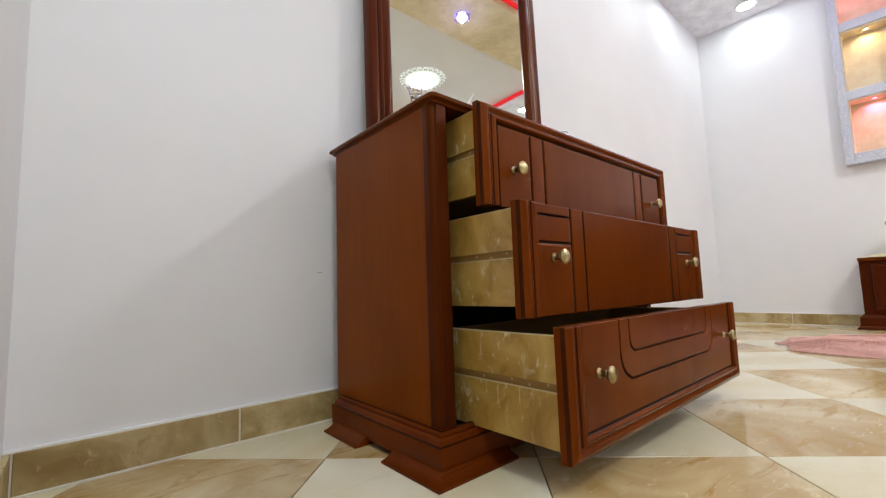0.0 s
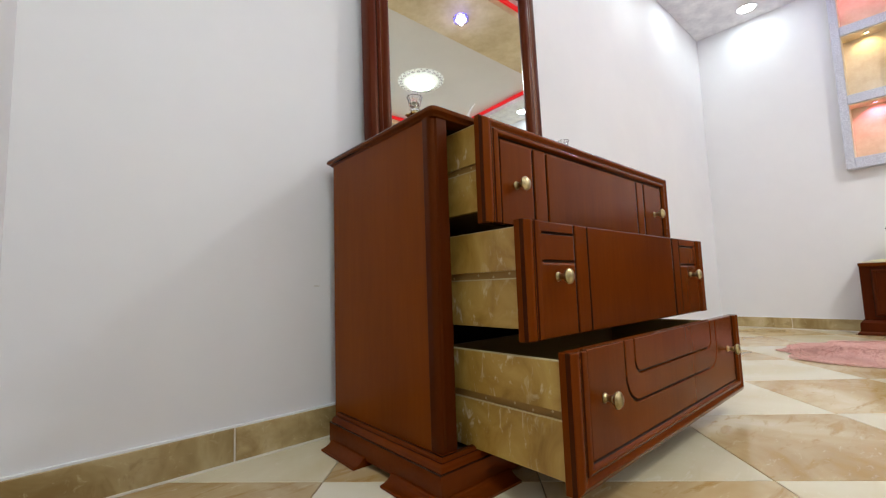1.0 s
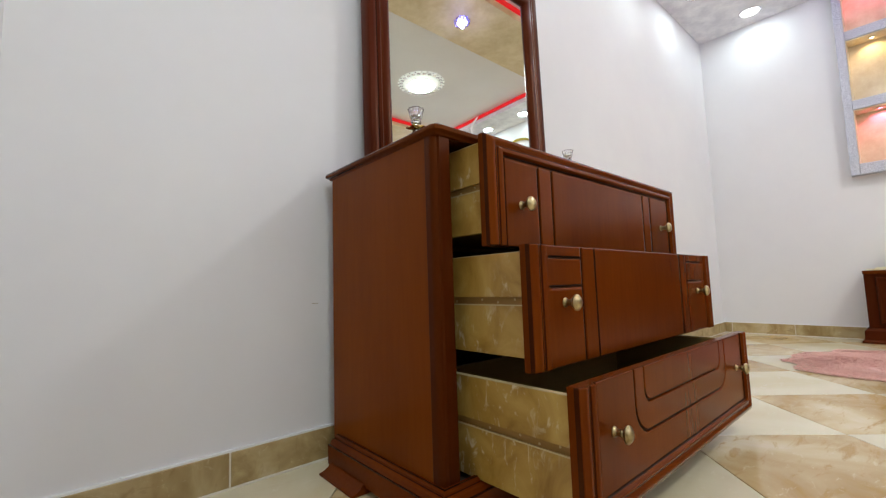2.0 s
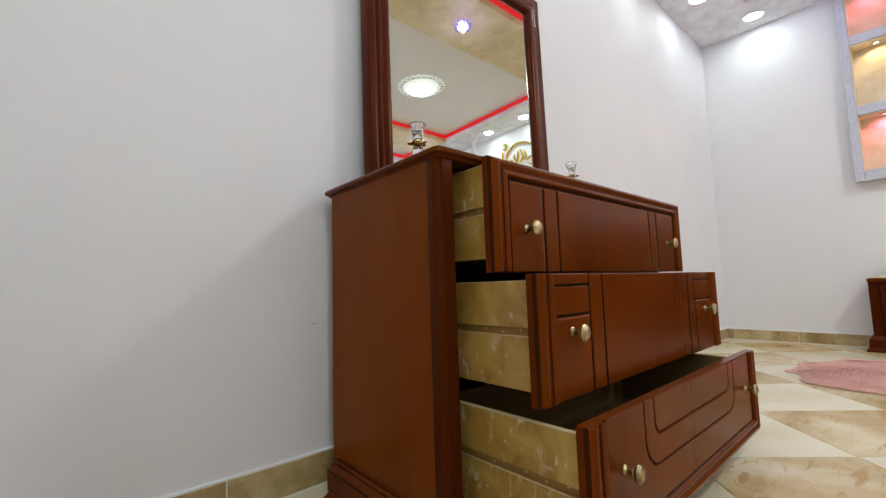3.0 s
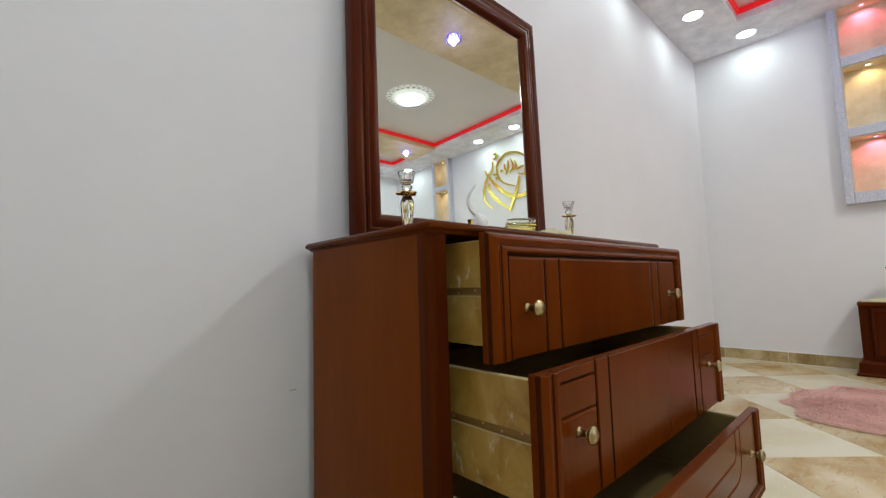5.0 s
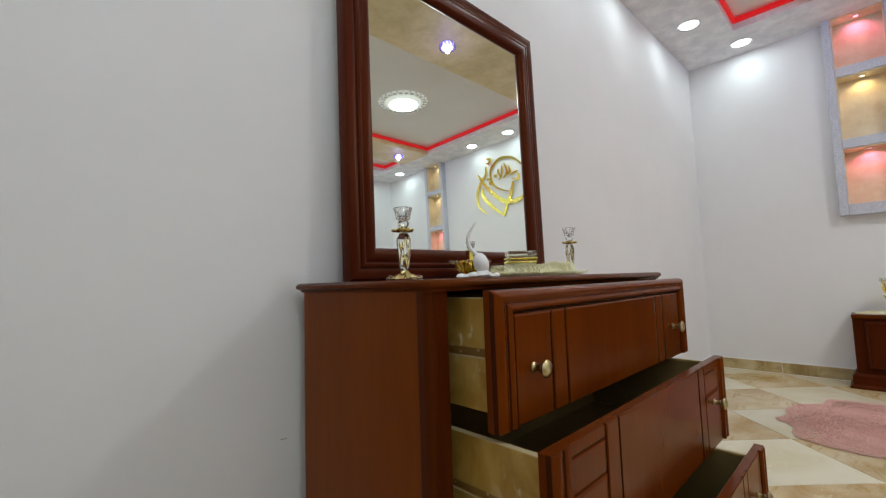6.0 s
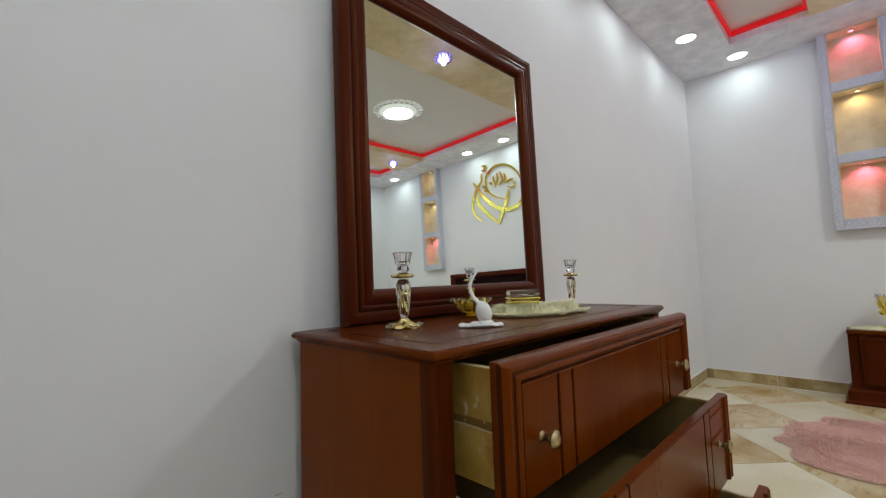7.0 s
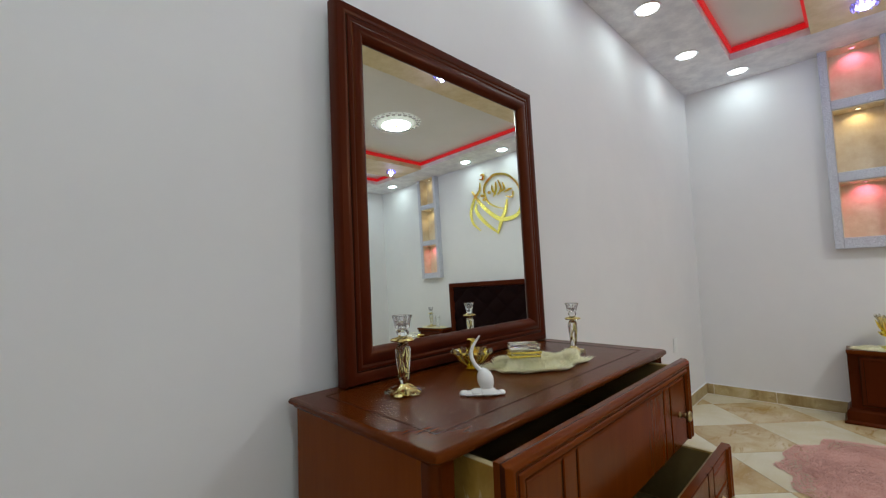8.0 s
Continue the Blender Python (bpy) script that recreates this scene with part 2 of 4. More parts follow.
def lathe(profile, centre, steps=28, bm=None, axis="z", flute=0.0, flutes=12, index=0):
    """Turn a profile of (radius, height) about an axis through centre."""
    b = bmesh.new()
    rings = []
    for r, h in profile:
        ring = []
        for k in range(steps):
            a = 2 * math.pi * k / steps
            rr = r * (1 + flute * math.cos(flutes * a))
            p = (rr * math.cos(a), rr * math.sin(a), h)
            if axis == "y":
                p = (p[0], -p[2], p[1])
            ring.append(b.verts.new(Vector(centre) + Vector(p)))
        rings.append(ring)
    for a, c in zip(rings, rings[1:]):
        for k in range(steps):
            b.faces.new((a[k], a[(k + 1) % steps], c[(k + 1) % steps], c[k]))
    for ring, flip in ((rings[0], True), (rings[-1], False)):
        if (ring[0].co - ring[steps // 2].co).length > 1e-5:
            b.faces.new(ring[::-1] if flip else ring)
    bmesh.ops.remove_doubles(b, verts=b.verts, dist=1e-6)
    bmesh.ops.recalc_face_normals(b, faces=b.faces)
    for f in b.faces:
        f.material_index = index
    return join(bm, b)


def tube(points, radius, steps=8, bm=None, taper=None):
    """A round tube along a line of points."""
    b = bmesh.new()
    pts = [Vector(p) for p in points]
    rings = []
    for i, p in enumerate(pts):
        d = (pts[min(i + 1, len(pts) - 1)] - pts[max(i - 1, 0)]).normalized()
        side = d.cross(Vector((0.31, 0.22, 0.93))).normalized()
        up = side.cross(d)
        r = radius * (taper[i] if taper else 1)
        rings.append([b.verts.new(p + r * (math.cos(2 * math.pi * k / steps) * side + math.sin(2 * math.pi * k / steps) * up)) for k in range(steps)])
    for a, c in zip(rings, rings[1:]):
        for k in range(steps):
            b.faces.new((a[k], a[(k + 1) % steps], c[(k + 1) % steps], c[k]))
    b.faces.new(rings[0][::-1])
    b.faces.new(rings[-1])
    bmesh.ops.recalc_face_normals(b, faces=b.faces)
    return join(bm, b)


def prism(outline, lo, hi, to3):
    """Extrude a flat outline between lo and hi; to3(a, b, h) gives the place in the room."""
    b = bmesh.new()
    low = [b.verts.new(to3(u, v, lo)) for u, v in outline]
    top = [b.verts.new(to3(u, v, hi)) for u, v in outline]
    b.faces.new(low[::-1])
    b.faces.new(top)
    n = len(outline)
    for k in range(n):
        b.faces.new((low[k], low[(k + 1) % n], top[(k + 1) % n], top[k]))
    bmesh.ops.recalc_face_normals(b, faces=b.faces)
    return b


def sweep(profile, corners, closed, to3):
    """A moulding: profile of (outward, up) swept round flat corners (mitred); outward is to the right of the way."""
    b = bmesh.new()
    n = len(corners)
    rings = []
    for i in range(n):
        p = Vector(corners[i])
        d0 = (p - Vector(corners[i - 1])).normalized() if closed or i else None
        d1 = (Vector(corners[(i + 1) % n]) - p).normalized() if closed or i < n - 1 else None
        d0, d1 = d0 or d1, d1 or d0
        n0, n1 = Vector((d0.y, -d0.x)), Vector((d1.y, -d1.x))
        m = (n0 + n1) / (1 + n0.dot(n1))
        rings.append([b.verts.new(to3(p.x + m.x * o, p.y + m.y * o, u)) for o, u in profile])
    k = len(profile)
    for i in range(n if closed else n - 1):
        a, c = rings[i], rings[(i + 1) % n]
        for j in range(k - 1):
            b.faces.new((a[j], a[j + 1], c[j + 1], c[j]))
        b.faces.new((a[k - 1], a[0], c[0], c[k - 1]))
    if not closed:
        b.faces.new(rings[0][::-1])
        b.faces.new(rings[-1])
    bmesh.ops.recalc_face_normals(b, faces=b.faces)
    return b


def flat(a, b, h):
    return Vector((a, b, h))


# ---------------------------------------------------------------- the room
floor = solid("floor", box(WALL_D, WALL_B, WALL_C, 0, -0.2, -0.012), GROUT_FLOOR, (0, 0, 0), "polished checkered marble tile floor laid diagonally", "floor", kind="structure")

bm = box(WALL_D - 0.2, WALL_B + 0.3, 0, 0.2, -0.2, 3.1)
wall_north = solid("wall_north", bm, WHITE, (0, 0, 0), "plain white painted wall behind the dresser", "wall", kind="structure")
bm = box(WALL_D - 0.2, WALL_D, WALL_C, -0.0, -0.2, 3.1)
solid("wall_west", bm, WHITE, (0, 0, 0), "plain white painted wall", "wall", kind="structure")
bm = box(WALL_D - 0.2, WALL_B + 0.3, WALL_C - 0.2, WALL_C, -0.2, 3.1)
solid("wall_south", bm, WHITE, (0, 0, 0), "plain white painted wall", "wall", kind="structure")

part("scuff_mark", box(-0.031, -0.013, -0.0006, 0.001, 0.4495, 0.4515), GROUT_FLOOR, wall_north, "short grey scratch in the paint")

# East wall with two recesses for the niche columns
NICHES = [(-1.25, -0.97), (-3.69, -3.41)]
N_LOW = 1.29
bm = box(WALL_B + 0.07, WALL_B + 0.3, WALL_C, 0, -0.2, 3.1)
cuts = [WALL_C, -3.69, -3.41, -1.25, -0.97, 0.0]
for k, (a, c) in enumerate(zip(cuts, cuts[1:])):
    box(WALL_B, WALL_B + 0.07, a, c, -0.2, N_LOW if k in (1, 3) else 3.1, bm=bm)
wall_east = solid("wall_east", bm, WHITE, (0, 0, 0), "white painted wall with two lit niche columns", "wall", kind="structure")

# Ceiling: soffit round three raised trays, beige bands between them
TX0, TX1 = -0.25, 3.36
TRAYS = [(-0.91, -0.44), (-3.22, -1.45), (-4.22, -3.75)]
bm = box(WALL_D, WALL_B + 0.07, -0.44, 0, CEIL, 3.05)
box(WALL_D, WALL_B + 0.07, WALL_C, -4.22, CEIL, 3.05, bm=bm)
box(TX1, WALL_B + 0.07, -4.22, -0.44, CEIL, 3.05, bm=bm)
box(WALL_D, TX0, -4.22, -0.44, CEIL, 3.05, bm=bm)
solid("ceiling", bm, SOFFIT, (0, 0, 0), "grey textured plaster soffit along the walls", "ceiling", kind="structure")
bm = box(TX0, TX1, -1.45, -0.91, CEIL - 0.002, 3.05)
box(TX0, TX1, -3.75, -3.22, CEIL - 0.002, 3.05, bm=bm)
solid("ceiling_band", bm, BEIGE, (0, 0, 0), "beige textured plaster bands between the ceiling trays", "ceiling", kind="structure")
bm = None
for y0, y1 in TRAYS:
    bm = box(TX0, TX1, y0, y1, TRAY, 3.05, bm=bm)
solid("ceiling_tray", bm, TRAYWHITE, (0, 0, 0), "raised off-white plaster ceiling trays", "ceiling", kind="structure")
for y0, y1 in TRAYS:
    g = 0.012
    ring = [(TX0 + g, y0 + g), (TX1 - g, y0 + g), (TX1 - g, y1 - g), (TX0 + g, y1 - g)]
    prof = [(-0.009, TRAY - 0.046), (0.006, TRAY - 0.050), (0.009, TRAY - 0.03), (0.006, TRAY - 0.010), (-0.009, TRAY - 0.012)]
    solid("led_strip", sweep(prof, ring, True, flat), LED, (0, 0, 0), "glowing red LED strip round a ceiling tray", "LED strip", "LED strips", smooth=True)


def downlight(x, y):
    t = thing("downlight", (x, y, CEIL), "round recessed ceiling downlight glowing cool white", "downlight", "recessed downlights")
    part("trim_ring", lathe([(0.076, CEIL), (0.079, CEIL - 0.005), (0.072, CEIL - 0.009), (0.064, CEIL - 0.004), (0.064, CEIL)], (x, y, 0), 36), CHROME, t, "thin white metal ring", True)
    part("diffuser", lathe([(0.066, CEIL - 0.002), (0.063, CEIL - 0.007), (0.040, CEIL - 0.010), (0.0, CEIL - 0.011)], (x, y, 0), 36), BULB, t, "glowing white diffuser", True)


# The last list holds the added, unseen fill downlights.
for dx, dy in DOWN_A + DOWN_B + DOWN_UNSEEN:
    downlight(dx, dy)


def crystal(x, y):
    t = thing("crystal_spotlight", (x, y, CEIL), "small faceted crystal ceiling spotlight glowing violet", "spotlight", "crystal spotlights")
    part("base_plate", lathe([(0.045, CEIL - 0.002), (0.047, CEIL - 0.01), (0.038, CEIL - 0.016), (0.0, CEIL - 0.016)], (x, y, 0), 24), CHROME, t, "chrome plate", True)
    part("bulb", lathe([(0.014, CEIL - 0.017), (0.041, CEIL - 0.028), (0.044, CEIL - 0.044), (0.022, CEIL - 0.060), (0.0, CEIL - 0.064)], (x, y, 0), 20), VIOLET, t, "violet glowing core", True)
    for k in range(12):
        a = 2 * math.pi * k / 12
        c = Vector((x + 0.058 * math.cos(a), y + 0.058 * math.sin(a), CEIL - 0.034))
        part("crystal_prism", lathe([(0.0, 0.022), (0.009, 0.012), (0.007, -0.014), (0.0, -0.024)], c, 6), VIOLET_LIT, t)


for dx, dy in CRYSTALS:
    crystal(dx, dy)

# Round ceiling lamp in the main tray
LX, LY = 2.2, -2.3
t = thing("ceiling_lamp", (LX, LY, TRAY), "round flush ceiling lamp with white dome and ornate crystal rim", "ceiling lamp")
part("base_plate", lathe([(0.22, TRAY), (0.222, TRAY - 0.008), (0.20, TRAY - 0.011), (0, TRAY - 0.011)], (LX, LY, 0), 48), CHROME, t, "white metal plate", True)
part("dome", lathe([(0.195, TRAY - 0.012), (0.192, TRAY - 0.022), (0.176, TRAY - 0.036), (0.12, TRAY - 0.044), (0.0, TRAY - 0.047)], (LX, LY, 0), 48), DOME, t, "glowing frosted white dome", True)
part("finial", lathe([(0.012, TRAY - 0.046), (0.012, TRAY - 0.053), (0.018, TRAY - 0.056), (0.010, TRAY - 0.064), (0, TRAY - 0.070)], (LX, LY, 0), 16), BRASS, t, "small brass finial", True)
part("rim", lathe([(0.196, TRAY - 0.010), (0.245, TRAY - 0.009), (0.256, TRAY - 0.015), (0.236, TRAY - 0.024), (0.196, TRAY - 0.026)], (LX, LY, 0), 96, flute=0.012, flutes=24), ACRYLIC, t, "scalloped lit acrylic rim", True)
for k in range(24):
    a = 2 * math.pi * k / 24
    c = (LX + 0.222 * math.cos(a), LY + 0.222 * math.sin(a), TRAY - 0.030)
    part("rim_crystal", lathe([(0.0, -0.014), (0.017, -0.005), (0.017, 0.003), (0.0, 0.006)], c, 10), CUT, t, smooth=True)
    a += math.pi / 24
    c = (LX + 0.247 * math.cos(a), LY + 0.247 * math.sin(a), TRAY - 0.024)
    part("rim_bead", lathe([(0.0, -0.008), (0.008, -0.003), (0.008, 0.003), (0.0, 0.006)], c, 8), CUT, t, smooth=True)


def niche_column(y0, y1, colours):
    """Grey stone surround with three lit openings, standing proud of the east wall."""
    X0 = 3.745
    t = thing("niche_column", (X0, (y0 + y1) / 2, 1.21), "grey glitter-stone niche column with three lit plaster recesses", "wall niche", "niche columns")
    s = 0.05
    part("stile", box(X0, WALL_B + 0.002, y0 - s, y0, 1.21, CEIL - 0.001, 0.004), STONE, t)
    part("stile", box(X0, WALL_B + 0.002, y1, y1 + s, 1.21, CEIL - 0.001, 0.004), STONE, t)
    back = WALL_B + 0.066
    for z0, z1 in ((1.21, 1.29), (1.70, 1.77), (2.24, 2.31)):
        part("shelf", box(X0 + 0.002, back if z0 > 1.25 else WALL_B - 0.001, y0 + 0.001, y1 - 0.001, z0, z1, 0.004), STONE, t, "grey stone shelf")
    for (z0, z1), colour in zip(((2.312, CEIL - 0.002), (1.772, 2.238), (1.292, 1.698)), colours):
        liner = box(back - 0.004, back, y0 + 0.001, y1 - 0.001, z0, z1)
        box(X0 + 0.012, back - 0.004, y0 + 0.001, y0 + 0.006, z0, z1, bm=liner)
        box(X0 + 0.012, back - 0.004, y1 - 0.006, y1 - 0.001, z0, z1, bm=liner)
        box(X0 + 0.012, back - 0.004, y0 + 0.006, y1 - 0.006, z1 - 0.006, z1, bm=liner)
        part("recess_lining", liner, TAN, t, "tan textured plaster lining")
        yc, xc = (y0 + y1) / 2, back - 0.075
        fit_spot = lathe([(0.019, z1 - 0.006), (0.020, z1 - 0.011), (0.014, z1 - 0.013), (0.013, z1 - 0.007)], (xc, yc, 0), 20)
        ring = part("spot_ring", fit_spot, CHROME, t, "small chrome spot ring", True)
        pink = colour == "pink"
        part("spot_lens", lathe([(0.013, z1 - 0.008), (0.010, z1 - 0.012), (0, z1 - 0.013)], (xc, yc, 0), 16), SPOT_PINK if pink else SPOT_WARM, ring, "glowing lens", True)
        lamp("niche_spot", "SPOT", (xc, yc, z1 - 0.02), (1.0, 0.15, 0.32) if pink else (1.0, 0.74, 0.34), 1.9 if pink else 1.15, 0.012, (0.5, 0, -0.9), 125)


niche_column(*NICHES[0], ("pink", "warm", "pink"))
niche_column(*NICHES[1], ("warm", "warm", "pink"))

# Wall socket beside the dresser
t = thing("wall_socket", (3.04, -0.004, 0.53), "white wall socket plate near the room corner", "socket")
part("plate", box(3.0, 3.08, -0.010, 0.0, 0.475, 0.585, 0.004), SOCKET, t)
part("insert", box(3.012, 3.068, -0.013, -0.009, 0.49, 0.57, 0.003), SOCKET, t)

# ---------------------------------------------------------------- the dresser
dresser = thing("dresser", (0.5875, -0.295, 0), "mahogany dresser with three drawers pulled out in steps", "dresser")
DX0, DX1 = 0.012, 1.102          # outer faces of the side panels
MIDX = (DX0 + DX1) / 2
BACK, FRONT = -0.05, -0.53


def mirrored(bm):
    """The same mesh on the other side of the dresser's middle."""
    for v in bm.verts:
        v.co.x = 2 * MIDX - v.co.x
    bmesh.ops.reverse_faces(bm, faces=bm.faces)
    return bm


for side in (0, 1):
    b = box(DX0, DX0 + 0.018, -0.497, BACK, 0.07, 0.818, 0.001)
    part("side_panel", mirrored(b) if side else b, PANEL, dresser, "warm brown veneered side")
    # corner post with a rounded bead towards the side
    out = [(DX0 + 0.045, -0.487), (DX0 + 0.008, -0.487), (DX0 + 0.008, -0.497), (DX0 - 0.003, -0.499)]
    for k in range(7):
        a = radians(180 - 90 * k / 6)
        out.append((DX0 + 0.010 + 0.013 * math.cos(a) * 1.0, -0.512 - 0.013 * math.sin(a)))
    out += [(DX0 + 0.013, FRONT), (DX0 + 0.042, FRONT), (DX0 + 0.045, FRONT + 0.003)]
    b = prism(out, 0.07, 0.818, flat)
    part("corner_post", mirrored(b) if side else b, POST, dresser, "rounded reddish corner post", True)
for x0, x1 in ((DX0 - 0.0014, DX0 + 0.004), (DX1 - 0.004, DX1 + 0.0014)):
    part("glaze_line", box(x0, x1, -0.4992, -0.4962, 0.088, 0.8172), DARK, dresser, "dark glaze beside the corner post")
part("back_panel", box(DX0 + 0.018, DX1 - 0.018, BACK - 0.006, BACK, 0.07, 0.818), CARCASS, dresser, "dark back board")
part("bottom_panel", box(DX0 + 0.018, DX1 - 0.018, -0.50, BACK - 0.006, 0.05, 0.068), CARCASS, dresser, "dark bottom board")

# top with a thumbnail edge
prof = [(-0.003, 0.8405), (0.004, 0.8405), (0.009, 0.838), (0.012, 0.832), (0.011, 0.827), (0.006, 0.8235), (0.003, 0.822), (0.001, 0.8175), (-0.003, 0.8175)]
c = 0.006
ring = [(DX0, -0.04), (DX0, -0.533 + c), (DX0 + 0.3 * c, -0.533 + 0.3 * c), (DX0 + c, -0.533), (DX1 - c, -0.533), (DX1 - 0.3 * c, -0.533 + 0.3 * c), (DX1, -0.533 + c), (DX1, -0.04)]
b = sweep(prof, ring, True, flat)
b = box(DX0 + 0.0015, DX1 - 0.0015, -0.5315, -0.0415, 0.818, 0.8402, bm=b)
part("top", b, TOPWOOD, dresser, "dark polished top with moulded edge", True)
ring = [(DX0 + 0.055, -0.09), (DX0 + 0.055, -0.475), (DX1 - 0.055, -0.475), (DX1 - 0.055, -0.09)]
part("inlay_line", sweep([(-0.0012, 0.8409), (0.0012, 0.8409), (0.0012, 0.8402), (-0.0012, 0.8402)], ring[::-1], True, flat), DARK, dresser, "dark inlaid line")

# plinth, its ogee and the bracket feet
P = 0.034
ring = ring_plinth = [(DX0, BACK - 0.03), (DX0, FRONT), (DX1, FRONT), (DX1, BACK - 0.03)]
prof = [(0.0, 0.013), (P - 0.002, 0.013), (P, 0.015), (P, 0.064), (P - 0.001, 0.0655), (P - 0.006, 0.066), (P - 0.008, 0.068), (P - 0.009, 0.072), (P - 0.014, 0.0765), (P - 0.020, 0.0785), (P - 0.0205, 0.083), (P - 0.026, 0.086), (0.0, 0.0865)]
part("plinth", sweep(prof, ring, False, flat), MAHOGANY_X, dresser, "moulded plinth", True)
fp = [(0.0, 0.0), (P + 0.034, 0.0), (P + 0.035, 0.003), (P + 0.034, 0.006), (P + 0.030, 0.0064), (P + 0.022, 0.0085), (P + 0.014, 0.0125), (P + 0.009, 0.0165), (P + 0.007, 0.020), (P + 0.004, 0.0215), (P + 0.001, 0.022), (0.0, 0.022)]
for pts in ([(DX0, -0.395), (DX0, FRONT), (0.18, FRONT)], [(DX1 - 0.17, FRONT), (DX1, FRONT), (DX1, -0.395)], [(DX0, -0.10), (DX0, -0.275)], [(DX1, -0.275), (DX1, -0.10)]):
    part("bracket_foot", sweep(fp, pts, False, flat), MAHOGANY_X, dresser, "low moulded bracket foot", True)


for z, o in ((0.0652, P + 0.0004), (0.0772, P - 0.0175), (0.0858, P - 0.0255)):
    part("glaze_line", sweep([(o - 0.004, z - 0.0012), (o, z - 0.0012), (o, z + 0.0012), (o - 0.004, z + 0.0012)], ring_plinth, False, flat), EDGE, dresser, "dark glaze in the moulding")


def smooth_step(d, a, b):
    t = np.clip((d - a) / (b - a), 0, 1)
    return t * t * (3 - 2 * t)


def lines(lo, hi, step, marks, near=0.012, fine=0.0009):
    """Grid lines from lo to hi, closer round the marks."""
    v, out = lo, [lo]
    while v < hi - 1e-6:
        d = min([abs(v - m) for m in marks] + [9])
        v = min(hi, v + (fine if d < near else step))
        out.append(v)
    return np.array(out)


FX0, FX1 = 0.088, 1.105


def drawer_front(z0, z1, y, frame_top, frame_bottom, grooves):
    """The moulded face as one closed skin; grooves(x, z) gives the distance to the nearest cut."""
    w, q = 0.057, 0.057 / 0.070
    marks_x = [FX0, FX0 + 0.021 * q, FX0 + 0.042 * q, FX0 + 0.06 * q, FX0 + w, FX1 - w, FX1 - 0.06 * q, FX1 - 0.042 * q, FX1 - 0.021 * q, FX1] + grooves(None, None)[0]
    marks_z = [z0, z1] + grooves(None, None)[1]
    for k in (0.0, 0.013, 0.026, 0.037, 0.0434):
        marks_z += ([z1 - k] if frame_top else []) + ([z0 + k] if frame_bottom else [])
    xs = lines(FX0, FX1, 0.006, marks_x, 0.006)
    zs = lines(z0, z1, 0.006, marks_z, 0.006)
    gx, gz = np.meshgrid(xs, zs)
    wz = 0.0434
    d = np.minimum(gx - FX0, FX1 - gx) / q
    if frame_top:
        d = np.minimum(d, (z1 - gz) * 0.070 / wz)
    if frame_bottom:
        d = np.minimum(d, (gz - z0) * 0.070 / wz)
    h = 0.009 * smooth_step(d, 0.0, 0.003) + 0.005 * smooth_step(d, 0.002, 0.022) - 0.005 * smooth_step(d, 0.024, 0.040)
    h += 0.003 * smooth_step(d, 0.0425, 0.044) + 0.002 * smooth_step(d, 0.044, 0.054) - 0.007 * smooth_step(d, 0.058, 0.066)
    if frame_top or frame_bottom:
        h += 0.005 * smooth_step(d, 0.073, 0.0745) - 0.005 * smooth_step(d, 0.066, 0.067)
    edge = np.minimum.reduce([gx - FX0, FX1 - gx, gz - z0, z1 - gz])
    h += 0.002 * (smooth_step(edge, -0.001, 0.0025) - 1)
    inside = d > 0.076
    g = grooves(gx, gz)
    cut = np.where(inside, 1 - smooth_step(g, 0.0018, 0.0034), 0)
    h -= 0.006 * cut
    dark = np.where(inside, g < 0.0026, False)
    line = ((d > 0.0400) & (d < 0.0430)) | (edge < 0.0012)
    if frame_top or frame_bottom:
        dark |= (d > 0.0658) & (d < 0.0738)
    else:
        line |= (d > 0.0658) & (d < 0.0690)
    rows, cols = gx.shape
    yy = y + 0.012 - h
    back = y + 0.027
    verts = np.stack([gx, yy, gz], -1).reshape(-1, 3)
    idx = np.arange(rows * cols).reshape(rows, cols)
    f = np.stack([idx[:-1, :-1], idx[:-1, 1:], idx[1:, 1:], idx[1:, :-1]], -1).reshape(-1, 4)
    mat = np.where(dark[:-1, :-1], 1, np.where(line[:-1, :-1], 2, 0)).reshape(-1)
    rim = np.concatenate([idx[0], idx[1:, -1], idx[-1, -2::-1], idx[-2:0:-1, 0]])
    rv = verts[rim].copy()
    rv[:, 1] = back
    n0, n = len(verts), len(rim)
    k = np.arange(n)
    walls = np.stack([rim, n0 + k, n0 + (k + 1) % n, rim[(k + 1) % n]], -1)
    o = ORIGIN[dresser.name]
    allv = np.concatenate([verts, rv]) - np.array(o)
    me = bpy.data.meshes.new("drawer")
    me.from_pydata(allv.tolist(), [], f.tolist() + walls.tolist() + [list(range(n0 + n - 1, n0 - 1, -1))])
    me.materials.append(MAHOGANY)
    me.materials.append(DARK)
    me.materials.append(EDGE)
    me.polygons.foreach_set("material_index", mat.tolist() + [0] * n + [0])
    me.polygons.foreach_set("use_smooth", [True] * len(f) + [False] * (n + 1))
    me.update()
    ob = new("drawer", me)
    ob.parent = dresser
    ORIGIN[ob.name] = o
    return ob


def seg(x, z, x0, z0, x1, z1):
    dx, dz = x1 - x0, z1 - z0
    t = np.clip(((x - x0) * dx + (z - z0) * dz) / (dx * dx + dz * dz), 0, 1)
    return np.hypot(x - x0 - t * dx, z - z0 - t * dz)


SUM = 1.175


def cuts_top(x, z):
    if x is None:
        return [0.272, 0.329, SUM - 0.272, SUM - 0.329], []
    return np.minimum.reduce([np.abs(x - c) for c in (0.272, 0.329, SUM - 0.272, SUM - 0.329)])


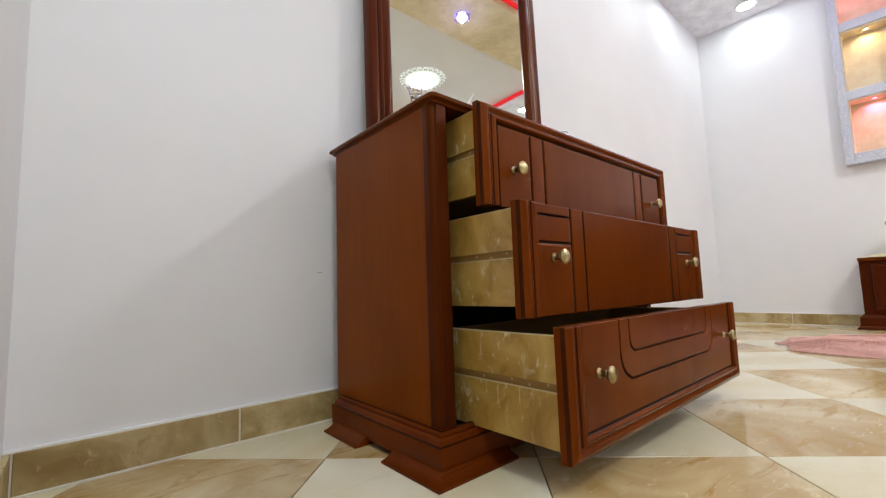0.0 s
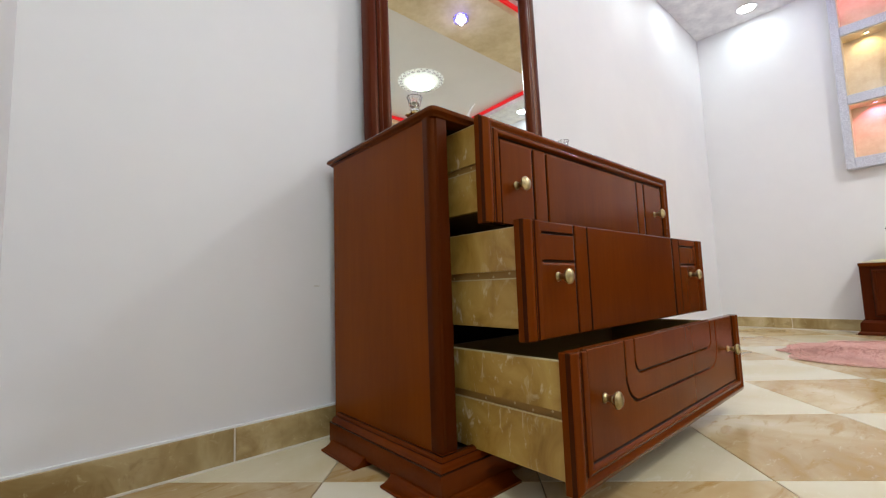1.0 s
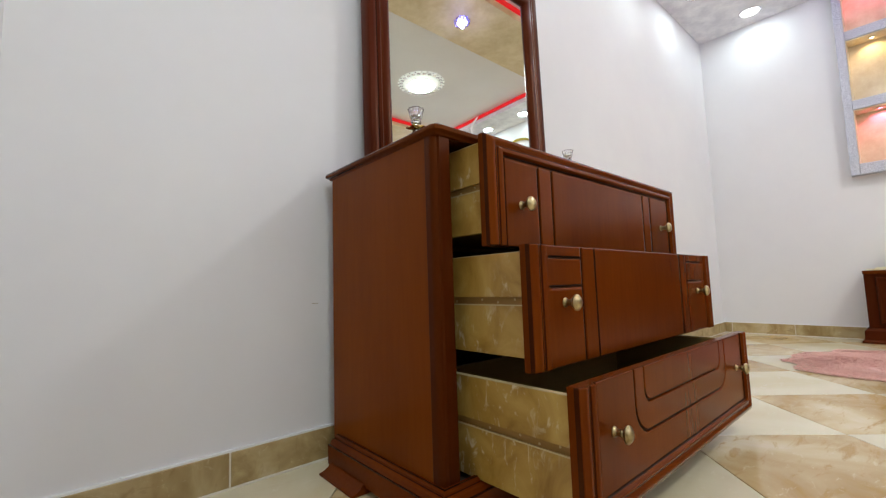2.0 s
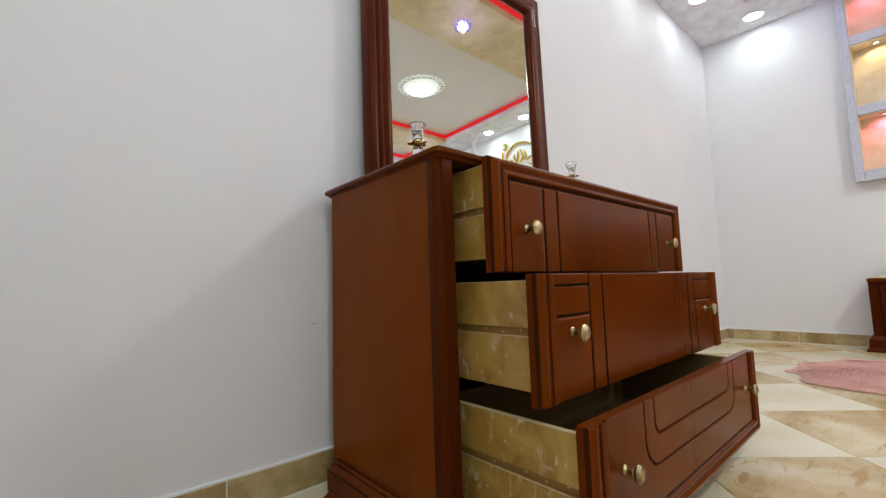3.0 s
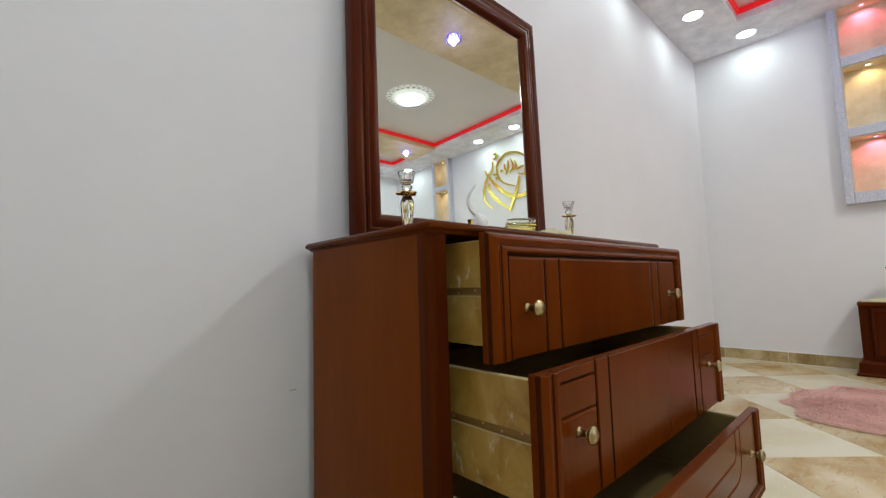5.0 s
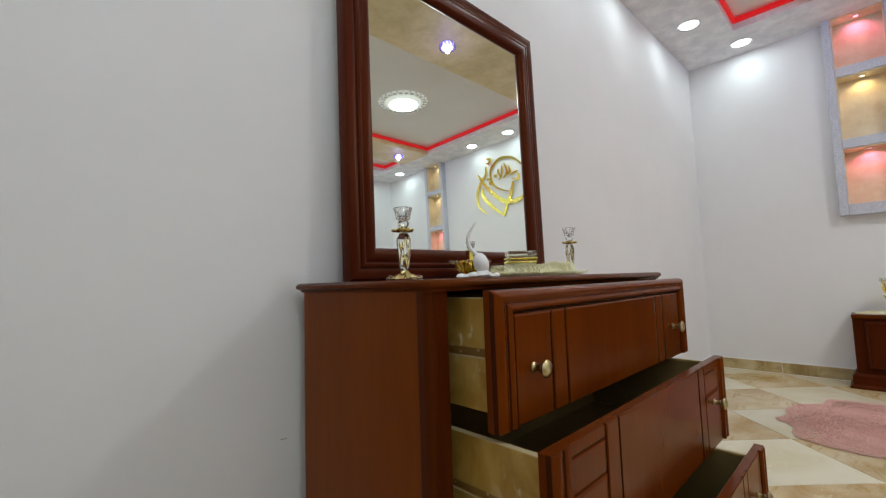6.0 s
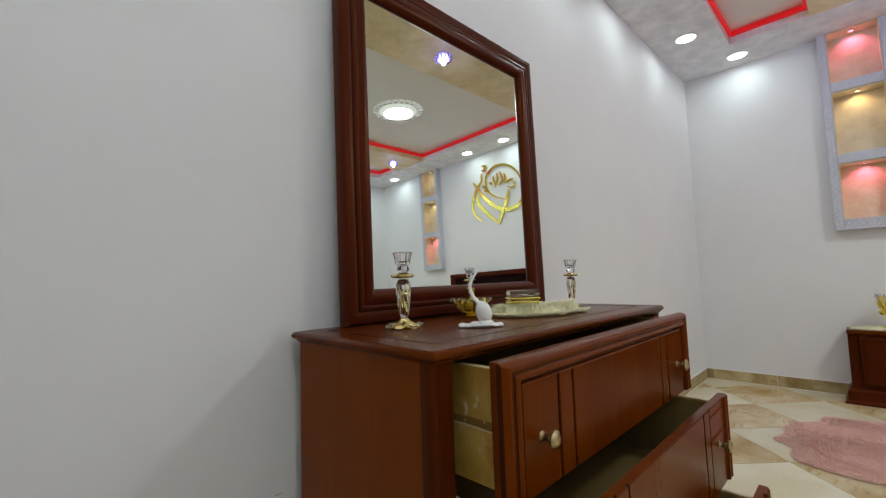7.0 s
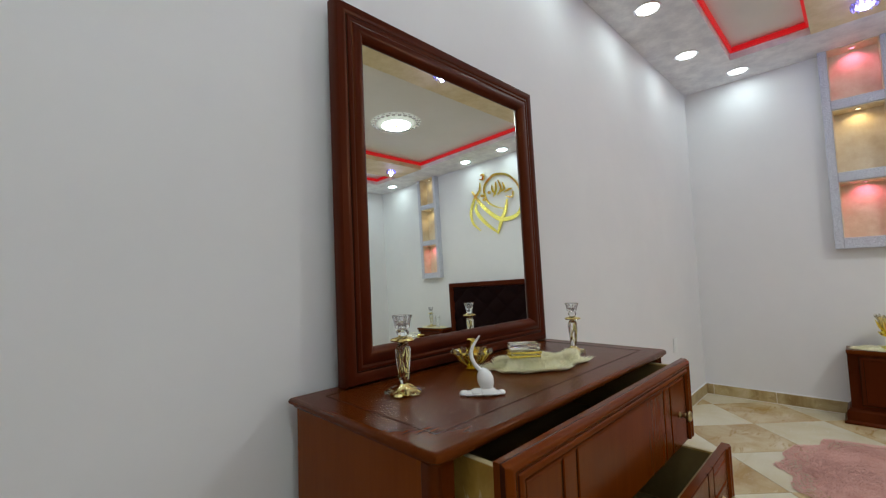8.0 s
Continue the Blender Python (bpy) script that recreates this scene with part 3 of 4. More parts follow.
def cuts_middle(x, z):
    if x is None:
        return [0.278, 0.331, SUM - 0.278, SUM - 0.331], [0.542, 0.482]
    d = [np.abs(x - c) for c in (0.278, 0.331, SUM - 0.278, SUM - 0.331)]
    for zz in (0.542, 0.482):
        d += [seg(x, z, 0.153, zz, 0.272, zz), seg(x, z, SUM - 0.272, zz, SUM - 0.148, zz)]
    return np.minimum.reduce(d)


def cuts_bottom(x, z):
    if x is None:
        return [0.292 + 0.009 * k for k in range(10)] + [SUM - 0.292 - 0.009 * k for k in range(10)], [0.174 + 0.009 * k for k in range(11)]
    d = []
    for xa, zb, r in ((0.297, 0.178, 0.06), (0.343, 0.236, 0.028)):
        # a U: a rounded box whose top lies far above the drawer
        cx, hx = SUM / 2, SUM / 2 - xa
        cz, hz = zb + 0.5, 0.5
        qx, qz = np.abs(x - cx) - hx + r, np.abs(z - cz) - hz + r
        s = np.hypot(np.maximum(qx, 0), np.maximum(qz, 0)) + np.minimum(np.maximum(qx, qz), 0) - r
        d.append(np.abs(s))
    return np.minimum.reduce(d)


def knob(x, y, z, parent):
    prof = [(0.0095, -0.001), (0.010, 0.003), (0.0072, 0.005), (0.0060, 0.009), (0.0060, 0.014), (0.0078, 0.0165), (0.0080, 0.019), (0.0068, 0.021), (0.013, 0.0235), (0.0165, 0.027), (0.0165, 0.030), (0.012, 0.034), (0.005, 0.0362), (0.0, 0.0365)]
    part("knob", lathe(prof, (x, y, z), 24, axis="y"), BRASS, parent, "antique brass knob", True)


def drawer(z0, z1, y, top, bottom, grooves, box_z0, box_z1, groove_z, knob_z, length=0.40):
    d = drawer_front(z0, z1, y, top, bottom, grooves)
    tagged(d, "moulded mahogany drawer front, drawer pulled open")
    yb, ye = y + 0.0275, y + 0.0275 + length
    s0, s1 = 0.098, 1.050
    for side in (0, 1):
        b = box(s0, s0 + 0.014, yb, ye, box_z0, groove_z - 0.008, 0.001)
        box(s0, s0 + 0.014, yb, ye, groove_z + 0.008, box_z1, 0.001, bm=b)
        groove = box(s0 + 0.007, s0 + 0.0138, yb, ye, groove_z - 0.0085, groove_z + 0.0085)
        edge = box(s0 + 0.0008, s0 + 0.0132, yb, ye, box_z1 - 0.001, box_z1 + 0.0012)
        box(s0 - 0.0006, s0 + 0.001, yb, ye, groove_z - 0.0095, groove_z - 0.007, bm=edge)
        if side:
            for v in b.verts:
                v.co.x = s0 + s1 - v.co.x
            bmesh.ops.reverse_faces(b, faces=b.faces)
            for b2 in (groove, edge):
                for v in b2.verts:
                    v.co.x = s0 + s1 - v.co.x
                bmesh.ops.reverse_faces(b2, faces=b2.faces)
        part("drawer_side", b, FOIL, d, "yellow marbled foil side with runner groove")
        part("runner_groove", groove, GROOVE, d, "ochre groove floor")
        part("edge_band", edge, EDGING, d, "pale edge band")
        b = box(s0 + 0.0142, s0 + 0.0152, yb, ye - 0.015, box_z0 + 0.02, box_z1 - 0.004)
        if side:
            for v in b.verts:
                v.co.x = s0 + s1 - v.co.x
            bmesh.ops.reverse_faces(b, faces=b.faces)
        part("inner_lining", b, INNER, d, "dark brown lining")
    for k, dz in ((0.03, 0.003), (0.075, -0.003), (0.12, 0.002), (0.20, -0.002)):
        head = lathe([(0.0028, -0.001), (0.0026, 0.0006), (0.0, 0.0010)], (0, 0, 0), 8)
        bmesh.ops.transform(head, matrix=Matrix.Translation((s0 + 0.007, yb + k, groove_z + dz)) @ Matrix.Rotation(radians(-90), 4, "Y"), verts=head.verts)
        part("nail_head", head, NAIL, d, "pale nail head in the runner groove")
    part("drawer_back", box(s0 + 0.015, s1 - 0.015, ye - 0.014, ye, box_z0, box_z1 - 0.01, 0.001), INNER, d, "brown back board")
    part("drawer_inner_front", box(s0 + 0.016, s1 - 0.016, yb, yb + 0.012, box_z0, box_z1, 0.001), INNER, d, "brown inner front board")
    part("drawer_bottom", box(s0 + 0.015, s1 - 0.015, yb + 0.012, ye - 0.014, box_z0 + 0.012, box_z0 + 0.018), INNER, d, "brown bottom board")
    for x in (0.202, SUM - 0.197):
        knob(x, y + 0.0065, knob_z, d)


drawer(0.572, 0.817, -0.613, True, False, cuts_top, 0.602, 0.802, 0.704, 0.668)
drawer(0.322, 0.566, -0.712, False, False, cuts_middle, 0.346, 0.553, 0.456, 0.449)
drawer(0.063, 0.310, -0.800, False, True, cuts_bottom, 0.080, 0.291, 0.194, 0.212)

# ---------------------------------------------------------------- the mirror leaning on the wall
LEANING = radians(1.0)
MX0, MX1, MZ0, MZ1 = 0.124, 1.084, 0.842, 1.898
MY = -0.075


def lean(x, z, h):
    """Mirror plane: x along, z up, h out towards the room."""
    u = z - 0.95
    return Vector((x, MY + u * math.sin(LEANING) - h * math.cos(LEANING), 0.95 + u * math.cos(LEANING) + h * math.sin(LEANING)))


mirror = thing("mirror", (0.596, -0.075, 0.842), "tall mahogany-framed mirror standing on the dresser top", "mirror")
prof = [(0.0, -0.025), (0.0, 0.006), (-0.006, 0.014), (-0.020, 0.017), (-0.032, 0.013), (-0.036, 0.009), (-0.039, 0.014), (-0.046, 0.016), (-0.052, 0.013), (-0.060, 0.018), (-0.074, 0.019), (-0.086, 0.012), (-0.092, 0.004), (-0.095, -0.002), (-0.095, -0.025)]
corners = [(MX0, MZ0), (MX1, MZ0), (MX1, MZ1), (MX0, MZ1)]
b = sweep(prof, corners, True, lean)
part("mirror_frame", b, FRAMEWOOD, mirror, "moulded dark red wooden frame", True)
part("mirror_bead", sweep([(-0.034, 0.0105), (-0.036, 0.0115), (-0.0385, 0.0115), (-0.040, 0.0105)], corners, True, lean), DARK, mirror, "dark glazed bead line")
out = [(MX0 + 0.088, MZ0 + 0.088), (MX1 - 0.088, MZ0 + 0.088), (MX1 - 0.088, MZ1 - 0.088), (MX0 + 0.088, MZ1 - 0.088)]
part("mirror_glass", prism(out, -0.010, -0.004, lean), MIRROR, mirror, "clear mirror glass")
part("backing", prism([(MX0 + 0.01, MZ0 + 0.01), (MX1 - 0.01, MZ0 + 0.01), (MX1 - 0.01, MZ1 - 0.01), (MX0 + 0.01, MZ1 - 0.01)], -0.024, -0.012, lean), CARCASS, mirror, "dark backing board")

# ---------------------------------------------------------------- ornaments on the dresser
TOP = 0.8405


def candle_holder(x, y, z, h=0.195, label="crystal candle holder with gold rings and gold petal base"):
    t = thing("candle_holder", (x, y, z), label, "candle holder", "crystal candle holders")
    s = h / 0.195
    c = (x, y, z)
    b = lathe([(r * s, k * s) for r, k in [(0.004, 0.0), (0.034, 0.001), (0.038, 0.005), (0.026, 0.011), (0.013, 0.018), (0.009, 0.024), (0.0, 0.024)]], c, 36, flute=0.16, flutes=6)
    part("base", b, PALEGOLD, t, "petal-shaped gold base", True)
    for k in range(6):
        a = 2 * math.pi * (k + 0.5) / 6
        p = Vector((x + 0.037 * s * math.cos(a), y + 0.037 * s * math.sin(a), z + 0.0005))
        part("base_petal", lathe([(r * s, k2 * s) for r, k2 in [(0.004, 0), (0.013, 0.003), (0.011, 0.009), (0.0, 0.014)]], p, 8), GLASS if k % 3 else PALEGOLD, t)
    part("stem", lathe([(r * s, k * s) for r, k in [(0.008, 0.0245), (0.0125, 0.034), (0.0150, 0.056), (0.0185, 0.090), (0.0190, 0.108), (0.0125, 0.122), (0.0, 0.124)]], c, 8), GLASS, t, "clear faceted crystal stem")
    for k in range(3):
        turn = [(2.1 * k + 2.4 * q / 9, 0.034 + 0.076 * q / 9) for q in range(10)]
        pts = [Vector((x + 0.0085 * s * math.cos(a), y + 0.0085 * s * math.sin(a), z + h2 * s)) for a, h2 in turn]
        part("stem_leaf", tube(pts, 0.0031 * s, 6, taper=[0.2, 0.7, 1.0, 0.8, 0.5, 0.6, 1.0, 0.9, 0.6, 0.2]), PALEGOLD, t, "twisting gold leaf inside the stem")
    b = lathe([(r * s, k * s) for r, k in [(0.008, 0.1245), (0.022, 0.1265), (0.027, 0.130), (0.024, 0.134), (0.012, 0.137), (0.009, 0.139), (0, 0.139)]], c, 40, flute=0.20, flutes=5)
    part("collar", b, PALEGOLD, t, "leaf-shaped gold collar", True)
    part("bulb", lathe([(r * s, k * s) for r, k in [(0.009, 0.1392), (0.0145, 0.143), (0.0165, 0.149), (0.013, 0.155), (0.0, 0.1555)]], c, 10), GLASS, t, "round crystal knop")
    b = lathe([(r * s, k * s) for r, k in [(0.011, 0.156), (0.0165, 0.160), (0.0180, 0.168), (0.0195, 0.178), (0.0235, 0.190), (0.0205, 0.189), (0.0165, 0.177), (0.014, 0.168), (0.0, 0.163)]], c, 60, flute=0.10, flutes=10)
    part("cup", b, CUT, t, "fluted flaring crystal cup")
    return t


candle_holder(0.201, -0.226, TOP, 0.193, "crystal candle holder with gold rings beside the mirror frame")
candle_holder(0.897, -0.310, TOP, 0.174, "smaller crystal candle holder with gold rings behind the fur mat")

# glass flower bowl with gold trim
t = thing("flower_bowl", (0.50, -0.185, TOP), "low crystal bowl with gold petals and small gold figure", "bowl")
c = (0.50, -0.185, TOP)
part("foot", lathe([(0.020, 0), (0.022, 0.003), (0.010, 0.010), (0, 0.010)], c, 24), GOLD, t, "gold foot", True)
b = lathe([(0.009, 0.0105), (0.026, 0.020), (0.041, 0.033), (0.050, 0.046), (0.058, 0.052), (0.054, 0.054), (0.046, 0.049), (0.036, 0.037), (0.022, 0.025), (0.0, 0.018)], c, 80, flute=0.075, flutes=10)
part("bowl_shell", b, AMBER, t, "scalloped amber-tinted glass shell")
for k in range(10):
    a = 2 * math.pi * (k + 0.5) / 10
    pts = [Vector((0.50 + r * math.cos(a), -0.185 + r * math.sin(a), TOP + h)) for r, h in ((0.010, 0.010), (0.027, 0.0185), (0.040, 0.030), (0.048, 0.043), (0.055, 0.052))]
    part("rib", tube(pts, 0.0036, 6, taper=[0.8, 1.0, 1.1, 1.2, 1.6]), GOLD, t, "gold rib", True)
    a += math.pi / 10
    p = Vector((0.50 + 0.061 * math.cos(a), -0.185 + 0.061 * math.sin(a), TOP + 0.052))
    part("rim_bead", lathe([(0, -0.006), (0.0055, -0.002), (0.0055, 0.003), (0, 0.006)], p, 6), CUT, t)
part("bud", lathe([(0.008, 0.0105), (0.014, 0.026), (0.015, 0.050), (0.010, 0.072), (0.013, 0.086), (0.011, 0.088), (0.0, 0.076)], c, 20, flute=0.1, flutes=5), GOLD, t, "gold bud", True)

# white swan-necked ornament
wx, wy = 0.306, -0.386
t = thing("white_ornament", (wx, wy, TOP), "white glazed swan-necked ornament on a lobed foot", "ornament")


def across(k, z):
    """A place beside the ornament's middle, along the slant at which it stands."""
    return Vector((wx + 0.7071 * k, wy - 0.7071 * k, TOP + z))


foot = None
for k, r, h in ((-0.043, 0.012, 0.012), (-0.028, 0.016, 0.010), (-0.010, 0.020, 0.015), (0.012, 0.023, 0.019), (0.030, 0.015, 0.010), (0.045, 0.010, 0.011)):
    foot = lathe([(r * 0.7, 0.0), (r, h * 0.3), (r * 0.9, h * 0.65), (r * 0.55, h * 0.92), (0.0, h)], across(k, 0.0), 18, bm=foot, flute=0.05, flutes=4)
part("foot", foot, CERAMIC, t, "lobed white foot", True)
egg = lathe([(0.010, 0.010), (0.014, 0.017), (0.0185, 0.027), (0.0195, 0.038), (0.0165, 0.051), (0.010, 0.060), (0.0, 0.065)], (0, 0, 0), 24)
bmesh.ops.transform(egg, matrix=Matrix.Translation(across(0.017, 0.0)) @ Matrix.Rotation(radians(-14), 4, Vector((0.7071, 0.7071, 0))), verts=egg.verts)
part("body", egg, CERAMIC, t, "egg-shaped body", True)
line = [(0.006, 0.052), (-0.006, 0.060), (-0.016, 0.072), (-0.022, 0.086), (-0.023, 0.100), (-0.018, 0.114), (-0.010, 0.126), (-0.001, 0.138)]
part("neck", tube([across(k, z) for k, z in line], 0.0052, 12, taper=[1.0, 1.0, 0.95, 0.9, 0.8, 0.7, 0.55, 0.3]), CERAMIC, t, "slender curved neck", True)


def tufts(name, outline_at, count, seed, height, thick, mat, base, spread, rise, droop=0.4):
    """Soft pointed tufts over a patch; outline_at(i) gives the root and the lie of each."""
    rng = random.Random(seed)
    verts, faces = [], []
    for i in range(count):
        root, lie = outline_at(rng)
        h = height * rng.uniform(0.6, 1.25)
        a = rng.uniform(0, 2 * math.pi)
        tip = root + lie * h * droop * 2 + Vector((math.cos(a), math.sin(a), 0)) * spread * h + Vector((0, 0, h * rise))
        n = len(verts)
        for k in range(3):
            b2 = a + 2.094 * k
            verts.append(root + Vector((math.cos(b2), math.sin(b2), 0)) * thick - Vector(base))
        verts.append(tip - Vector(base))
        faces += [(n, n + 1, n + 3), (n + 1, n + 2, n + 3), (n + 2, n, n + 3)]
    me = bpy.data.meshes.new(name)
    me.from_pydata([tuple(v) for v in verts], [], faces)
    me.materials.append(mat)
    return me


def fur_patch(name, base, outline, thick, count, height, width, mat, label, category, seed, rise=0.6, lifted=0.0):
    """A hide: a soft cushion of an uneven outline, covered in tufts. outline(a) gives the radius vector at angle a."""
    t = thing(name, base, label, category)
    b = bmesh.new()
    rings = []
    n = 110
    shape = [(0.86, 0.0), (0.855, 0.2), (0.84, 0.45), (0.80, 0.75)] + [(0.74 - 0.05 * k, 0.95) for k in range(14)]
    for s, h in shape:
        ring = []
        for k in range(n):
            p = outline(2 * math.pi * k / n) * s
            lump = noise.noise(Vector((p.x, p.y, seed)) * (3.6 / outline(0).length))
            ring.append(b.verts.new(Vector(base) + p + Vector((0, 0, thick * h * (1 + 0.45 * lump)))))
        rings.append(ring)
    for a, c in zip(rings, rings[1:]):
        for k in range(n):
            b.faces.new((a[k], a[(k + 1) % n], c[(k + 1) % n], c[k]))
    b.faces.new(rings[0][::-1])
    b.faces.new(rings[-1])
    part("hide", b, mat, t, smooth=True)

    def root(rng):
        a, s = rng.uniform(0, 2 * math.pi), math.sqrt(rng.uniform(0, 1.0))
        o = outline(a)
        p = o * min(s, 0.86)
        lump = noise.noise(Vector((p.x, p.y, seed)) * (3.6 / outline(0).length))
        h = thick * (0.95 if s < 0.74 else 0.95 * (1 - min(1, (s - 0.74) / 0.12) ** 2)) * (1 + 0.45 * lump)
        lie = o.normalized() if s > 0.94 else Vector((math.cos(a * 5), math.sin(a * 7), 0)) * 0.35
        return Vector(base) + o * s + Vector((0, 0, max(0.002, h + lifted))), lie

    ob = new("nap", tufts("nap", root, count, seed, height, width, mat, base, 0.5, rise))
    ob.parent = t
    tagged(ob, kind="stuff")
    return t


def hide_a(a):
    r = 1.04 + 0.15 * math.sin(3 * a + 0.6) + 0.12 * math.sin(5 * a + 1.0) + 0.07 * math.sin(9 * a)
    p = Vector((0.136 * math.cos(a), 0.062 * math.sin(a), 0)) * r
    p.rotate(Euler((0, 0, radians(-31))))
    return p


fur_patch("fur_mat", (0.622, -0.332, TOP), hide_a, 0.027, 18000, 0.019, 0.0016, CREAMFUR, "small cream fur mat lying on the dresser", "fur mat", 5)

# clear box with a gold chain rim, on the fur
bx, by, bz = 0.578, -0.322, TOP + 0.025
t = thing("trinket_box", (bx, by, bz), "small clear box with gold beads, on a fur mat", "box")
turn = Matrix.Translation((bx, by, bz)) @ Matrix.Rotation(radians(-42), 4, "Z")
for name, args, mat, lab in (("box_body", (-0.042, 0.042, -0.026, 0.026, 0.0, 0.036, 0.004), CLEAR, "clear body"), ("box_lid", (-0.044, 0.044, -0.028, 0.028, 0.0365, 0.052, 0.005), CLEAR, "clear lid")):
    b = box(*args)
    bmesh.ops.transform(b, matrix=turn, verts=b.verts)
    part(name, b, mat, t, lab)
for row in (0.018, 0.028):
    for k in range(12):
        shift = 0.0035 if row > 0.025 else 0.0
        p = turn @ Vector((-0.040 + 0.007 * k + shift, -0.0285, row))
        part("bead", lathe([(0, -0.0042), (0.003, -0.003), (0.0042, 0), (0.003, 0.003), (0, 0.0042)], p, 6), GOLD, t, smooth=True)
    for k in range(7):
        p = turn @ Vector((-0.0445, -0.022 + 0.007 * k, row))
        part("bead", lathe([(0, -0.0042), (0.003, -0.003), (0.0042, 0), (0.003, 0.003), (0, 0.0042)], p, 6), GOLD, t, smooth=True)

# ---------------------------------------------------------------- by the east wall


def nightstand(y0, y1, label):
    x0, x1 = 3.60, 3.800
    t = thing("nightstand", ((x0 + x1) / 2, (y0 + y1) / 2, 0), label, "nightstand", "nightstands by the bed")
    part("body", box(x0 + 0.012, x1, y0 + 0.004, y1 - 0.004, 0.06, 0.478, 0.002), NIGHT, t)
    part("top", box(x0 - 0.010, x1, y0, y1, 0.478, 0.504, 0.007), TOPWOOD, t, "dark moulded top")
    ring = [(x1, y1 - 0.004), (x0 + 0.012, y1 - 0.004), (x0 + 0.012, y0 + 0.004), (x1, y0 + 0.004)]
    prof = [(0.0, 0.0), (0.040, 0.0), (0.041, 0.012), (0.026, 0.026), (0.024, 0.085), (0.014, 0.095), (0.008, 0.104), (0.0, 0.108)]
    part("plinth", sweep(prof, ring, False, flat), NIGHT, t, "moulded plinth", True)
    d = part("door", box(x0 + 0.0, x0 + 0.014, y0 + 0.06, y1 - 0.06, 0.125, 0.465, 0.004), NIGHT, t, "panelled door")
    ring = [(y0 + 0.085, 0.155), (y1 - 0.085, 0.155), (y1 - 0.085, 0.435), (y0 + 0.085, 0.435)]
    part("panel_moulding", sweep([(0, 0), (0.003, 0.006), (0.012, 0.008), (0.02, 0.003), (0.022, 0)], ring, True, lambda a, c, h: Vector((x0 - h, a, c))), NIGHT, d, smooth=True)
    part("panel_line", sweep([(0.021, 0.0005), (0.024, 0.0015), (0.026, 0.0005)], ring, True, lambda a, c, h: Vector((x0 - h, a, c))), DARK, d)
    part("knob", lathe([(0.008, 0), (0.006, 0.008), (0.013, 0.016), (0.010, 0.022), (0, 0.024)], (0, 0, 0), 16), BRASS, d, "brass knob", True).matrix_basis = pose(x0 - t.location.x, y0 + 0.07 - t.location.y + (0), 0.31, 0, -90, 0) @ Matrix.Translation(t.location)
    return t


nightstand(-1.45, -0.925, "dark red wooden nightstand beside the pink rug")
nightstand(-3.745, -3.22, "dark red wooden nightstand beside the headboard")


def hide_c(a):
    c, d = math.cos(a), math.sin(a)
    k = (abs(c) ** 4 + abs(d) ** 4) ** (-1 / 4)
    return Vector((0.092 * c, 0.225 * d, 0)) * k * (1 + 0.06 * math.sin(4 * a + 1.0) + 0.05 * math.sin(7 * a))


fur_patch("fur_mat", (3.695, -1.19, 0.504), hide_c, 0.014, 6000, 0.014, 0.0026, CREAMFUR, "cream fur mat spread over the nightstand top", "fur mat", 7)
fur_patch("fur_mat", (3.695, -3.48, 0.504), hide_c, 0.014, 3000, 0.014, 0.0026, CREAMFUR, "cream fur mat spread over the nightstand top", "fur mat", 8)


def lotus_vase(x, y, z):
    """A gold stem with leaves, carrying a jagged crystal cup."""
    t = thing("lotus_vase", (x, y, z), "gold lotus vase with jagged crystal cup on the nightstand", "vase")
    c = (x, y, z)
    part("foot", lathe([(0.004, 0), (0.044, 0.002), (0.047, 0.008), (0.030, 0.016), (0.014, 0.026), (0.010, 0.040), (0.0, 0.040)], c, 40, flute=0.08, flutes=8), GOLD, t, "fluted gold foot", True)
    part("stem", lathe([(0.010, 0.0402), (0.017, 0.052), (0.020, 0.070), (0.012, 0.088), (0.010, 0.100), (0.0, 0.100)], c, 10), GOLD, t, "faceted gold stem")
    for ring, n, r0, h0, r1, h1 in ((0, 8, 0.012, 0.085, 0.058, 0.112), (1, 8, 0.012, 0.102, 0.070, 0.190)):
        for k in range(n):
            a = 2 * math.pi * (k + 0.5 * ring) / n
            pts = [Vector((x + r * math.cos(a), y + r * math.sin(a), z + h)) for r, h in ((r0, h0), ((r0 * 2 + r1) / 3, h0 + (h1 - h0) * 0.18), ((r0 + 2 * r1) / 3, h0 + (h1 - h0) * 0.5), (r1, h1))]
            part("leaf", tube(pts, 0.011, 6, taper=[0.5, 1.0, 0.9, 0.12]), GOLD, t, "curling gold leaf", True)
    part("cup", lathe([(0.012, 0.1002), (0.030, 0.118), (0.044, 0.150), (0.050, 0.185), (0.062, 0.212), (0.057, 0.213), (0.045, 0.186), (0.038, 0.152), (0.024, 0.124), (0.0, 0.112)], c, 72, flute=0.09, flutes=9), AMBER, t, "flaring amber crystal cup")
    for k in range(9):
        a = 2 * math.pi * k / 9
        p = Vector((x + 0.064 * math.cos(a), y + 0.064 * math.sin(a), z + 0.208))
        part("rim_spike", lathe([(0.006, 0.0), (0.008, 0.006), (0.004, 0.018), (0.0, 0.026)], p, 6), GLASS, t)
    return t


lotus_vase(3.66, -1.150, 0.522)
candle_holder(3.66, -3.50, 0.522, 0.28, "gold and crystal candle holder on the nightstand")
b = lathe([(0.0, 0.0), (0.026, 0.0), (0.028, 0.004), (0.034, 0.15), (0.031, 0.15), (0.026, 0.012), (0.0, 0.010)], (3.66, -3.37, 0.5225), 24)
solid("drinking_glass", b, GLASS, (3.66, -3.37, 0.5225), "tall clear drinking glass on the nightstand", "glass", smooth=True)

